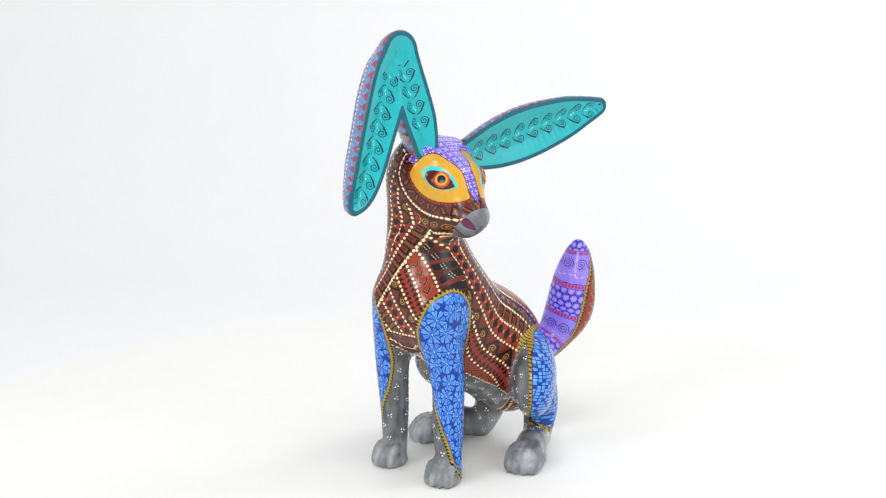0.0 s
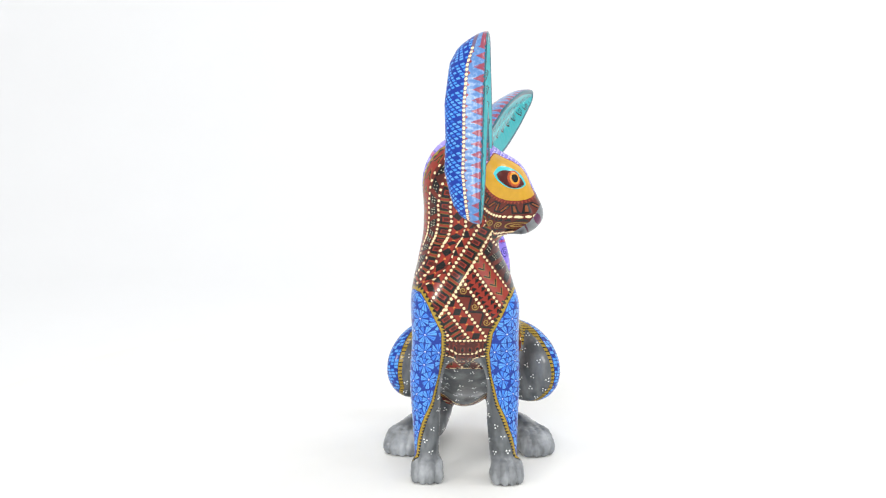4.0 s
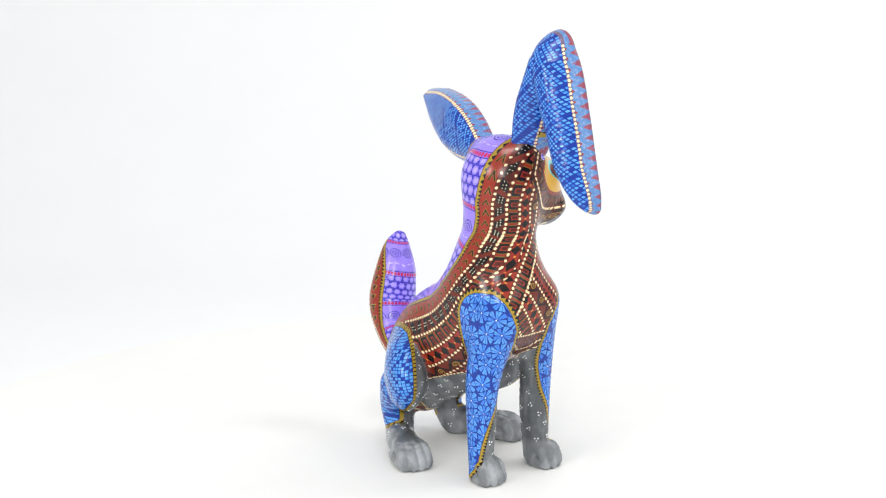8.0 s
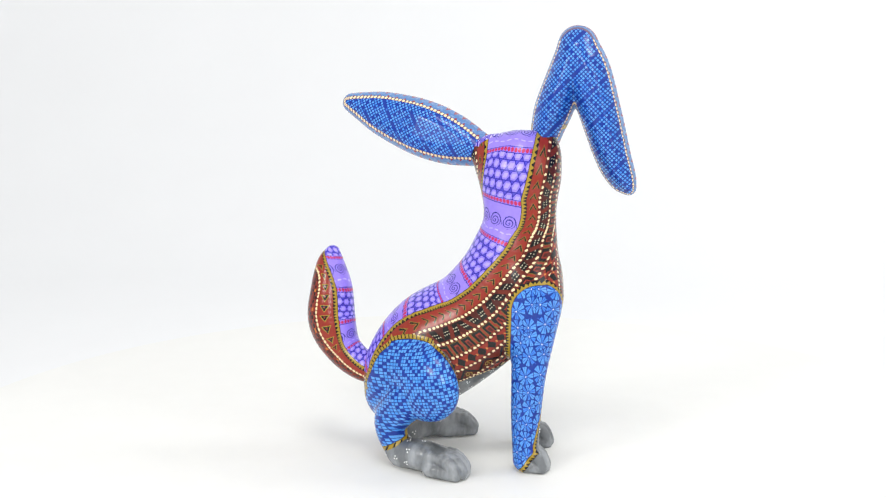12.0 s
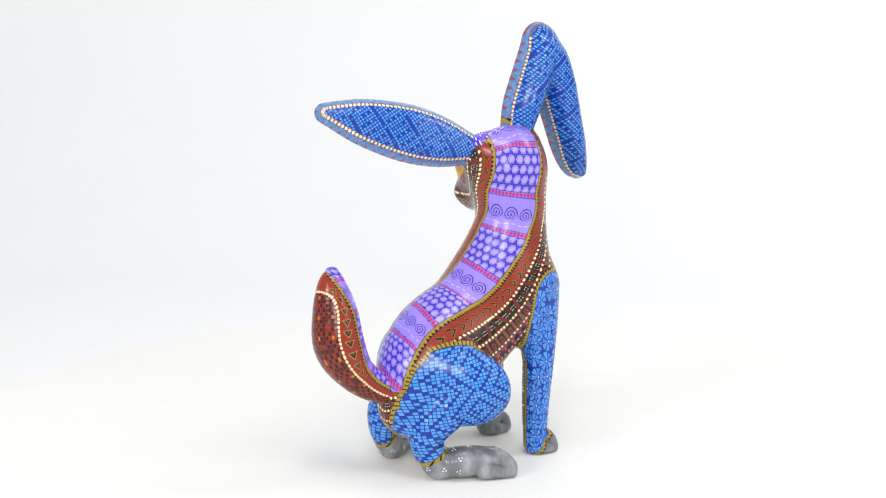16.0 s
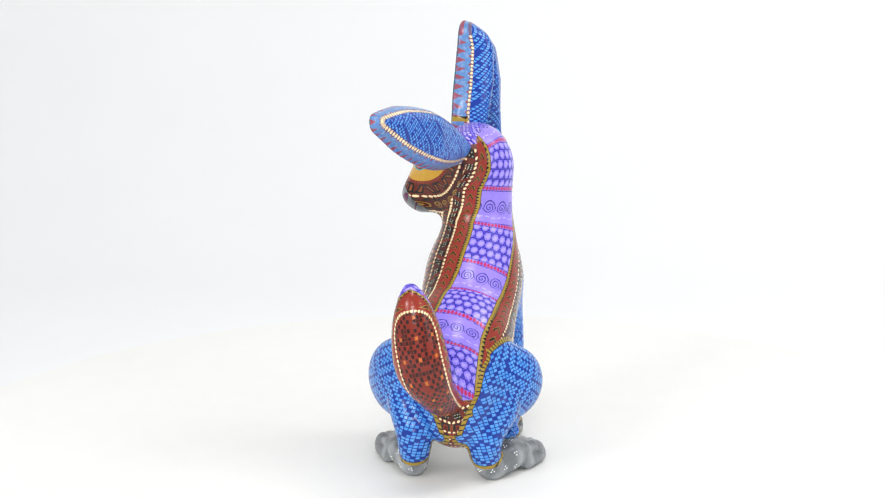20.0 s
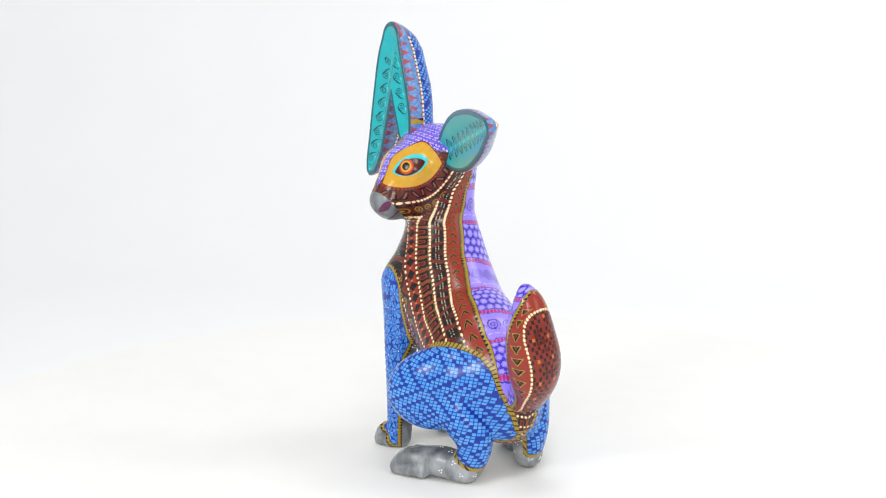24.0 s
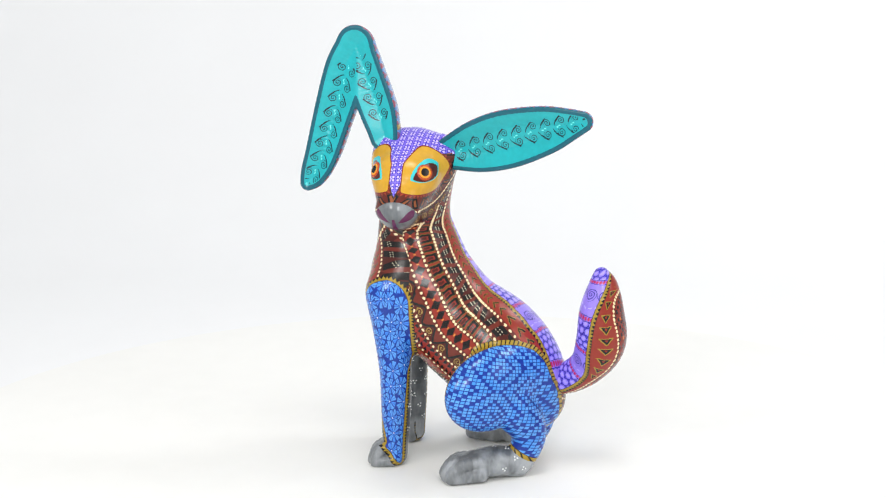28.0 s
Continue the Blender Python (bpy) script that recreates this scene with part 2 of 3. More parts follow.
class Paint:
    """Layers of paint on one material."""

    def __init__(self, name, ground, rough=0.32):
        self.m = bpy.data.materials.new(name)
        self.m.use_nodes = True
        self.t = self.m.node_tree
        self.b = self.t.nodes["Principled BSDF"]
        self.rough = rough
        rgb = self.t.nodes.new("ShaderNodeRGB")
        rgb.outputs[0].default_value = (*srgb(ground), 1)
        self.c = rgb.outputs[0]
        self.raised = None

    def attr(self, name):
        n = self.t.nodes.new("ShaderNodeAttribute")
        n.attribute_name = name
        return S(self.t, n.outputs["Fac"])

    def place(self):
        n = self.t.nodes.new("ShaderNodeTexCoord")
        s = self.t.nodes.new("ShaderNodeSeparateXYZ")
        self.t.links.new(n.outputs["Object"], s.inputs[0])
        return [S(self.t, o) * 1000 for o in s.outputs]

    def chance(self, a, b):
        j = self.t.nodes.new("ShaderNodeCombineXYZ")
        for v, slot in ((a, j.inputs[0]), (b, j.inputs[1])):
            self.t.links.new(v.k, slot)
        n = self.t.nodes.new("ShaderNodeTexWhiteNoise")
        n.noise_dimensions = "3D"
        self.t.links.new(j.outputs[0], n.inputs["Vector"])
        return S(self.t, n.outputs["Value"])

    def cells(self, a, b):
        """Uneven cells: the offset from the cell's own centre, and the distance to the cell's edge."""
        j = self.t.nodes.new("ShaderNodeCombineXYZ")
        self.t.links.new(a.k, j.inputs[0])
        self.t.links.new(b.k, j.inputs[1])
        out = []
        for kind in ("F1", "DISTANCE_TO_EDGE"):
            n = self.t.nodes.new("ShaderNodeTexVoronoi")
            n.voronoi_dimensions, n.feature = "2D", kind
            n.inputs["Scale"].default_value, n.inputs["Randomness"].default_value = 1.0, 0.5
            self.t.links.new(j.outputs[0], n.inputs["Vector"])
            if kind == "F1":
                s = self.t.nodes.new("ShaderNodeSeparateXYZ")
                self.t.links.new(n.outputs["Position"], s.inputs[0])
                out += [a - S(self.t, s.outputs[0]), b - S(self.t, s.outputs[1])]
            else:
                out.append(S(self.t, n.outputs["Distance"]))
        return out

    def noise(self, scale, detail=3, stretch=(1, 1, 1)):
        n = self.t.nodes.new("ShaderNodeTexCoord")
        mp = self.t.nodes.new("ShaderNodeMapping")
        mp.inputs["Scale"].default_value = stretch
        x = self.t.nodes.new("ShaderNodeTexNoise")
        x.inputs["Scale"].default_value, x.inputs["Detail"].default_value = scale, detail
        self.t.links.new(n.outputs["Object"], mp.inputs[0])
        self.t.links.new(mp.outputs[0], x.inputs["Vector"])
        return S(self.t, x.outputs["Fac"])

    def lay(self, mask, colour, raised=0.0):
        """Paints colour, a code or a socket, where the mask is 1."""
        n = self.t.nodes.new("ShaderNodeMix")
        n.data_type = "RGBA"
        self.t.links.new(mask.k, n.inputs[0])
        self.t.links.new(self.c, n.inputs[6])
        if isinstance(colour, str):
            n.inputs[7].default_value = (*srgb(colour), 1)
        else:
            self.t.links.new(colour, n.inputs[7])
        self.c = n.outputs[2]
        if raised:
            self.raised = mask * raised if self.raised is None else self.raised.high(mask * raised)
        return self

    def done(self):
        """Brush marks, small wear and a satin varnish."""
        grain = self.noise(260, 4)
        blot = self.noise(38, 3)
        tone = (grain - 0.5) * 0.28 + (blot - 0.5) * 0.3 + 1.0
        mix = self.t.nodes.new("ShaderNodeVectorMath")
        mix.operation = "SCALE"
        self.t.links.new(self.c, mix.inputs[0])
        self.t.links.new(tone.k, mix.inputs["Scale"])
        self.t.links.new(mix.outputs[0], self.b.inputs["Base Color"])
        rough = (blot - 0.5) * 0.25 + self.rough
        self.t.links.new(rough.k, self.b.inputs["Roughness"])
        self.b.inputs["Coat Weight"].default_value = 0.85
        self.b.inputs["Specular IOR Level"].default_value = 0.03
        self.b.inputs["Coat Roughness"].default_value = 0.23
        bump = self.t.nodes.new("ShaderNodeBump")
        bump.inputs["Strength"].default_value, bump.inputs["Distance"].default_value = 0.35, 0.0006
        height = grain * 0.5 if self.raised is None else grain * 0.5 + self.raised
        self.t.links.new(height.k, bump.inputs["Height"])
        self.t.links.new(bump.outputs[0], self.b.inputs["Normal"])
        return self.m


RED, DARK, BLACK, CREAM, OLIVE = "8f2c1d", "4a160d", "100a08", "f6dfae", "a3872a"
LILAC, INDIGO, PINK = "9781ea", "28229f", "bd2a5c"
SKY, COBALT, AZURE = "569fea", "0b3294", "2a66c4"
TEAL, DEEP_TEAL, GREY, MUSTARD = "16adb5", "0b5c6d", "53575a", "cf9d2a"


def dot_row(along, across, pitch=3.1, r=1.25, gain=1.0):
    """Round dots in a row; gain tells how fast along runs over the surface."""
    return length2((along / pitch).mid() * pitch / gain, across) < r


def spirals(pa, x, y, radius, turns=2.6, thin=0.32):
    """A wound line round the origin of x and y."""
    r = length2(x, y)
    w = (r / radius * turns - y.angle(x) / (2 * math.pi)).fract()
    return (abs(w - 0.5) < thin * 0.5) & (r < radius)


def woven(pa, u, v, mask, size=2.9, gap_at=0.37):
    """Small light squares on a blue ground, in a woven order."""
    a, b = (u + v) / size, (u - v) / size
    i, j = a.floor(), b.floor()
    luck = pa.chance(i, j)
    gap = (abs(a.mid()) < gap_at) & (abs(b.mid()) < gap_at)
    pa.lay(mask, COBALT)
    order = (((i.mod(3) < 0.5) & (j.mod(2) < 0.5)) | (j.mod(8) < 0.5)) & (luck < 0.93)
    pa.lay(mask & gap & order.flip(), SKY)
    pa.lay(mask & gap & order.flip() & (luck < 0.35), "3f8de2")
    pa.lay(mask & gap & order & (luck > 0.75), AZURE)


def fret(pa, u, v, mask, size=2.75):
    """Light squares in rows, the dark ones stepping in nested lozenges."""
    a, b = u / size, v / size
    i, j = a.floor(), b.floor()
    luck = pa.chance(i, j)
    square = (abs(a.mid()) < 0.40) & (abs(b.mid()) < 0.38)
    ring = abs(i.mod(18) - 9) + abs((j + (i / 18).floor() * 5).mod(14) - 7)
    dark = (ring.mod(4) < 0.5) | (luck > 0.97)
    pa.lay(mask, COBALT)
    pa.lay(mask & square & dark.flip(), SKY)
    pa.lay(mask & square & dark.flip() & (luck < 0.35), "4493e6")


def pinwheels(pa, u, v, mask, size=14.0):
    """Flowers of eight light three-cornered petals on a blue ground."""
    x, y, gap = pa.cells(u / size, v / size)
    x, y = x * size, y * size
    luck = pa.chance(((u - x) * 2).floor(), ((v - y) * 2).floor())
    r, w = length2(x, y), y.angle(x) * (4 / math.pi) + luck * 1.7
    shade = (luck * 5.0 + w.floor() * 0.37).fract()
    f = w.fract()
    petal = (f < shade * 0.2 + 0.54) & (r < shade * 1.8 + size * 0.52) & (gap > 0.025)
    pa.lay(mask, COBALT)
    pa.lay(mask & petal, SKY)
    pa.lay(mask & petal & (shade < 0.35), "3f8ae6")
    pa.lay(mask & petal.flip() & (f > 0.9) & (gap > 0.08) & (r > 2.0), "2c62cf")
    pa.lay(mask & petal & (abs(f - 0.3) * r < 0.28), "2450c0")
    pa.lay(mask & (r < 0.6), "d9ecff", 0.5)


def panels(pa, s, m, mask, period=60.0):
    """Lilac panels, by turns of wound lines and of a net, with pink rows between."""
    f = (s / 2).fract() * period
    half = period / 2
    net = f < half
    pa.lay(mask, LILAC)
    pa.lay(mask & net, INDIGO)
    row = (f / 6.0).floor()
    x = (m / 7.2 + row * 0.5).mid() * 7.2
    y = (f / 6.0).mid() * 7.2
    blob = (abs(x) * 0.9 + abs(y) * 0.52).high(abs(y) * 1.02)
    pa.lay(mask & net & (blob < 3.15), "8f7cf0")
    pa.lay(mask & net & (abs(x + y * 0.3).high(abs(y)) < 1.7), "aa9bfa")
    pa.lay(mask & net & (blob > 3.9), "4a40c4")
    x = (m / 13.0 + 0.5).mid() * 13.0
    y = f - half * 1.44
    swirl = spirals(pa, x, y, 6.0, 2.6, 0.36)
    pa.lay(mask & net.flip() & (swirl | ((abs(y - (m / 13.0 * 2 * math.pi).sin() * -4.5) < 0.5) & (abs(x) > 5.2))), "2a2590")
    pa.lay(mask & net.flip() & (abs(y - 9.5 + (m / 3.0).sin() * 0.8) < 0.5) & ((m / 6.0).tri() > 0.4), "bdb0ff")
    wide = abs(f - half).low(f.low(period - f))
    pa.lay(mask & (wide < 1.6), "8f6fe0")
    pa.lay(mask & (length2((m / 3.1).mid() * 3.1, wide) < 1.3), PINK)
    pa.lay(mask & (abs(wide - 1.75) < 0.25), "2c2b9e")


def toothed(pa, along, across, mask, pitch=2.7):
    """An olive band with black teeth on its far side; across runs 0 to 1."""
    pa.lay(mask, OLIVE)
    pa.lay(mask & (across > 1 - (along / pitch).tri() * 0.62), BLACK)
    pa.lay(mask & (across < 0.12), "3b2a10")


def grey_paint(pa, mask):
    pa.lay(mask, GREY)
    streak = pa.noise(70, 4, (1, 1, 0.35))
    pa.lay(mask & ((streak - 0.5) * 2.2 + 0.16).high(0).low(0.8), "9ca1a5")
    pa.lay(mask & ((0.44 - streak) * 4).high(0).low(0.7), "56595d")
    # paler grey paws; the colour is raised further to offset shade by the table
    low = pa.place()[2]
    pa.lay(mask & ((26 - low) * 0.12).high(0).low(0.75) & ((streak - 0.3) * 2.5).high(0.3).low(1), "b2b6ba")


def bands(pa, s, b, width, mask, gs, go):
    """Red and dark lengthwise bands with black figures, cream dots between. b counts the bands."""
    k, f = b.floor(), b.fract()
    kind = k.mod(6)

    def of(i):
        return mask & (abs(kind - i) < 0.5)

    pa.lay(mask, RED)
    pa.lay((of(1) | of(4)), DARK)
    # triangles
    u = 1 - (s / 8.0).fract()
    cone = abs(f - 0.5) * 1.25
    pa.lay(of(0) & (cone < (u - 0.14) * 0.62) & (u < 0.80), "8a6a24")
    pa.lay(of(0) & (cone < (u - 0.22) * 0.60) & (u < 0.80), BLACK)
    pa.lay(of(0) & (cone < (u - 0.40) * 0.55) & (u < 0.80), "8a6a24")
    pa.lay(of(0) & (cone < (u - 0.48) * 0.55) & (u < 0.80), RED)
    # slanting blocks
    u = ((s / 9.0) + (f - 0.5) * ((s / 18.0).floor().mod(2) - 0.5) * 1.2).mid()
    block = (abs(u) < 0.3) & (abs(f - 0.5) < 0.36)
    pa.lay(of(1) & ((s / 18.0).tri() > f).flip(), "6b2416")
    pa.lay(of(1) & block, BLACK)
    pa.lay(of(1) & block & (length2((s / 1.9).mid() / gs, (abs(f - 0.5) * width / go - 1.3) / 1.9) < 0.25), "cfc6a8")
    # frames
    u = (s / 10.0).mid()
    pa.lay(of(2) & (abs(u) < 0.42) & (abs(f - 0.5) < 0.40), "6f5a20")
    pa.lay(of(2) & (abs(u) < 0.37) & (abs(f - 0.5) < 0.35), BLACK)
    pa.lay(of(2) & (abs(u) < 0.17) & (f.within(0.32, 0.86)), RED)
    pa.lay(of(2) & (abs(u) < 0.11) & (f.within(0.42, 0.8)), DARK)
    # diamonds
    u = abs((s / 8.6).mid()) * 2
    pa.lay(of(3) & (u + abs(f - 0.5) * 2.0 < 0.78), BLACK)
    pa.lay(of(3) & (u > 0.86) & (abs(f - 0.5) < 0.08), "d0843a")
    # zigzag with wound lines
    z = (s / 16.0).tri()
    pa.lay(of(4) & (f < z * 0.8), "6b2416")
    pa.lay(of(4) & (abs(f - z * 0.8 - 0.08) < 0.11), BLACK)
    pa.lay(of(4) & spirals(pa, (s / 16.0).mid() * 16.0, (f - 0.64) * 12.0, 3.2, 1.8, 0.4), "a3803a")
    # small triangles
    u, w = (s / 4.2).fract(), (f * 2).fract()
    pa.lay(of(5) & (abs(w - 0.5) * 1.2 < (u - 0.2) * 0.62), BLACK)
    row = f.low(1 - f) * width / go
    pa.lay(mask & (b > 0.6) & (row < 1.8), "5d1d12")
    pa.lay(mask & (b > 0.6) & dot_row(s, row, 3.7, 1.2, gs), CREAM, 1.0)


def coat_paint(name, head):
    """The animal's painted coat: lilac back, banded flanks, grey underside, blue leg patches; the head adds its face."""
    pa = Paint(name, RED)
    s, m, r = pa.attr("s"), pa.attr("m"), pa.attr("r")
    x, y, z = pa.place()
    width = r * 0.14 + 7.3
    out, gs, go = pa.attr("out"), pa.attr("gs"), pa.attr("go")
    b = (out - 25.5) / width + 0.03
    whole = out > -1
    if head:
        bands(pa, s, b, width, whole, gs, go)
    else:
        # slanting bands that meet on the breast
        low = pa.attr("low")
        breast = (b > 4.0) & (x > 40) & (z < 215)
        one = (y - 14) * -0.843 + (z - 200) * 0.538
        two = y * 0.81 + (z - 200) * 0.586
        left = one > 0
        bb = left * (one / 12.0 + 8.0) + left.flip() * (two / 12.0 + 18.5)
        ss = left * (y * 0.538 + z * 0.843) + left.flip() * (y * 0.586 - z * 0.81)
        bands(pa, s * breast.flip() + ss * breast, b * breast.flip() + bb * breast, width * breast.flip() + breast * 12.0, whole, gs * breast.flip() + breast * pa.attr("gb"), go * breast.flip() + breast * pa.attr("gw"))
        pa.lay(breast & dot_row(y * 0.538 + z * 0.843, abs(one), 3.4, 1.2), CREAM, 1.0)
        front = pa.attr("front")
        shelf = low.within(0, 15) & (front > 0)
        pa.lay(shelf, DARK)
        u = (y / 6.0).fract()
        pa.lay(shelf & (abs(u - 0.5) < 0.3) & ((low / 7.0).fract().within(0.3, 0.75)), "7d2c1b")
        pa.lay(shelf & (length2((y / 6.0).mid() * 6, (low / 7.0).mid() * 7) < 1.3), BLACK)
        gl = pa.attr("gl")
        pa.lay(shelf & dot_row(y, abs(low - 7.5) / gl, 3.3, 1.15), CREAM, 1.0)
        pa.lay(shelf & dot_row(y, abs(low - 14.5) / gl, 3.3, 1.15), CREAM, 1.0)
    panels(pa, pa.attr("pan"), m, out < 21)
    toothed(pa, s, (out - 21) / 4.5, out.within(21, 25.5))
    if not head:
        under = low < 0
        grey_paint(pa, under)
        pa.lay(low.within(0, 2.2), DARK)
        pa.lay(dot_row(s, abs(low - 1.1), 2.6, 0.85), CREAM, 1.0)
        u, v = pa.attr("u"), pa.attr("v")
        fore_edge, hind_edge, q = pa.attr("fore"), pa.attr("hind"), pa.attr("q")
        skin = pa.attr("skin")
        grey_paint(pa, skin > 0)
        toothed(pa, q, fore_edge * -0.24, fore_edge.within(-4.2, 0))
        pinwheels(pa, u, v, fore_edge > 0)
        ring = hind_edge.within(-4.2, 0)
        pa.lay(ring, OLIVE)
        pa.lay(ring & ((q / 3.4).tri() > 0.72) & (hind_edge < -0.8), BLACK)
        pa.lay(ring & (abs(hind_edge + 0.25) < 0.35), "2a2010")
        fret(pa, u + v * 0.2, v - u * 0.2, hind_edge > 0)
        return pa.done()
    # the face
    mask_edge, brow = pa.attr("mask_edge"), pa.attr("brow")
    cheek = mask_edge.within(0, 29) & (pa.attr("face") > 0)
    pa.lay(cheek, "5f2013")
    turn = pa.attr("turn")
    upper = mask_edge < 13.5
    step = (turn / 6.5).mid() + (mask_edge - 7.0) * 0.06 * (((turn / 13.0).fract() > 0.5) * 2 - 1)
    block = (abs(step) < 0.3) & mask_edge.within(3.0, 11.0)
    pa.lay(cheek & upper & block, BLACK)
    pa.lay(cheek & upper & (abs(step) < 0.12) & mask_edge.within(4.5, 9.5), "8a4a26")
    pa.lay(cheek & upper & (mask_edge < 3.0) & ((turn / 3.2).tri() * 3.0 > mask_edge), "99371f")
    pa.lay(cheek & upper.flip(), "4f1a10")
    pa.lay(cheek & upper.flip() & spirals(pa, (turn / 7.0).mid() * 7.0, mask_edge - 20.8, 3.0, 1.7, 0.4), "97762f")
    pa.lay(cheek & upper.flip() & (abs(mask_edge - 20.8) > 3.4) & ((turn / 3.5).tri() * 3.0 > (abs(mask_edge - 20.8) - 3.2)), BLACK)
    pa.lay(cheek & (abs(mask_edge - 13.5).low(abs(mask_edge - 28)) < 1.6), "5d1d12")
    pa.lay(cheek & dot_row(turn, abs(mask_edge - 13.5), 2.7, 1.1), CREAM, 1.0)
    pa.lay(cheek & dot_row(turn, abs(mask_edge - 28), 2.3, 1.05), CREAM, 1.0)
    fx, fz = pa.attr("fx"), pa.attr("fz")
    pa.lay(brow > 0, "3a2fb4")
    g, h = (fx / 6.6), (fz / 6.6)
    px, pz = g.mid() * 6.6, h.mid() * 6.6
    four = length2(abs(px) - 1.35, abs(pz) - 1.35)
    pa.lay((brow > 0) & ((four < 0.95) | (length2(px, pz) < 0.55) | (length2(abs(px) - 3.3, abs(pz) - 3.3) < 0.8)), "cdbcfb")
    pa.lay((brow > 0) & (abs(abs(px) - 3.0).low(abs(abs(pz) - 3.0)) < 0.25), "7b66dd")
    pa.lay(brow.within(-0.9, 0), "3b2a10")
    pa.lay(mask_edge < 0, MUSTARD)
    pa.lay(mask_edge.within(0, 0.9), "7a1d10")
    rim, lid = pa.attr("rim"), pa.attr("lid")
    pa.lay(rim < 0, "3cc4c9")
    pa.lay(lid < 0, "511209")
    nose = pa.attr("nose")
    grey_paint(pa, nose > 0)
    nx, nv = abs(pa.attr("nx")), pa.attr("nv")
    a, c = (nx - 9.8) * 0.92 + (nv - 3.2) * 0.39, (nv - 3.2) * 0.92 - (nx - 9.8) * 0.39
    pa.lay((nose > 0.5) & (length2(a / 6.8, c / (2.9 + a * 0.28)) < 1), "5c1f48")
    pa.lay((nose > 0.5) & (nx < 1.5 - nv * 0.07) & nv.within(-13, 4.0), "5c1f48")
    pa.lay((nose > 0) & (abs(nv + 10.5 + nx * nx * -0.02) < 0.6), "4a1a30")
    return pa.done()


def ear_paint(name):
    pa = Paint(name, TEAL)
    d, es, ec, a, b = (pa.attr(k) for k in ("d", "es", "ec", "a", "b"))
    inner = pa.attr("inner") > 0.5
    # the back
    woven(pa, a, b, inner.flip(), 3.5, 0.32)
    wall = pa.attr("wall")
    bare = pa.attr("bare")
    rim = (bare < -1.3) & inner.flip()
    pa.lay(rim, "5580b8")
    fleck = (pa.noise(420, 2) - 0.5) * 3
    pa.lay(rim & fleck.high(0).low(0.7), "93acd0")
    per = pa.attr("per")
    pa.lay(rim & ((per / 8.0).tri() * 0.72 - 0.05 > wall) & ((pa.noise(300, 3) - 0.3) * 6).high(0).low(0.85), "98302f")
    pa.lay(rim & (((per / 8.0 + 0.5).tri() * 0.4 + wall) > 1.18), "96362f")
    pa.lay(bare.within(-1.3, 1.3) & inner.flip(), "6c5a78")
    pa.lay(inner.flip() & dot_row(pa.attr("per"), abs(bare), 3.3, 1.15), CREAM, 1.0)
    # the hollow
    pa.lay(inner, DEEP_TEAL)
    pa.lay(inner & (d < -4.2), TEAL)
    mid = inner & (d < -5.0) & (es > 14) & (es.within(70, 98) & pa.attr("bent")).flip()
    x = (es / 13.5 + (ec > 0) * 0.16).mid() * 13.5
    side = abs(ec)
    stem = (x + 6.2).high(0).root() * 3.0
    ink = spirals(pa, x - 1.6, side - 4.7, 3.7, 2.0, 0.36) | ((abs(side - stem) < 0.72) & x.within(-6.1, 1.9))
    pa.lay(mid & ink, "07222b")
    pa.lay(mid & (length2(x + 1.6, ec) < 1.1), "5fe6e2", 0.6)
    foot = pa.attr("foot")
    pa.lay(foot.within(-4.5, 0) & inner.flip() & (bare < 0), OLIVE)
    pa.lay(foot.within(-2.6, 0) & inner.flip() & (bare < 0) & ((b / 2.6).tri() * 2.6 > foot * -1), BLACK)
    return pa.done()


def tail_paint(name):
    pa = Paint(name, "802718")
    s, m, sm = pa.attr("s"), pa.attr("out"), pa.attr("m")
    # back of small squares
    g, h = s / 2.8, pa.attr("rear") / 2.8
    i, j = g.floor(), h.floor()
    luck = pa.chance(i, j)
    gap = (abs(g.mid()) < 0.43) & (abs(h.mid()) < 0.43)
    pa.lay(gap & ((i + j).mod(2) < 0.5) & (luck > 0.1), "2c0f0a")
    pa.lay(gap & ((i + j).mod(2) > 0.5) & (luck > 0.72), "4a160d")
    pa.lay(gap & (i.mod(5) < 0.5) & (j.mod(5) < 0.5), "c26a26")
    arch = pa.attr("arch")
    side = arch > 0
    pa.lay(side, RED)
    u = (s / 8.0).fract()
    cone = abs((m - 26.5) / (m - 26.5 + arch) - 0.5) * 1.5 + ((m - 26.5 + arch) < 8) + (pa.attr("past") > 26)
    pa.lay(side & (cone < (u - 0.12) * 0.62) & (u < 0.82), OLIVE)
    pa.lay(side & (cone < (u - 0.22) * 0.58) & (u < 0.76), BLACK)
    pa.lay(side & (cone < (u - 0.48) * 0.5) & (u < 0.68), RED)
    pa.lay(side.flip() & (arch > -1.6), "5d1d12")
    pa.lay(dot_row(pa.attr("round"), abs(arch), 2.9, 1.15), CREAM, 1.0)
    panels(pa, pa.attr("pan"), sm, m < 23, 58.0)
    toothed(pa, s, (m - 23) / 4.2, m.within(23, 27.2))
    return pa.done()


def simple(name, colour, rough=0.5, grain=0.04, scale=40):
    pa = Paint(name, colour, rough)
    n = pa.noise(scale, 4)
    tone = (n - 0.5) * grain * 2 + 1
    mix = pa.t.nodes.new("ShaderNodeVectorMath")
    mix.operation = "SCALE"
    pa.t.links.new(pa.c, mix.inputs[0])
    pa.t.links.new(tone.k, mix.inputs["Scale"])
    pa.t.links.new(mix.outputs[0], pa.b.inputs["Base Color"])
    pa.b.inputs["Roughness"].default_value = rough
    return pa.m


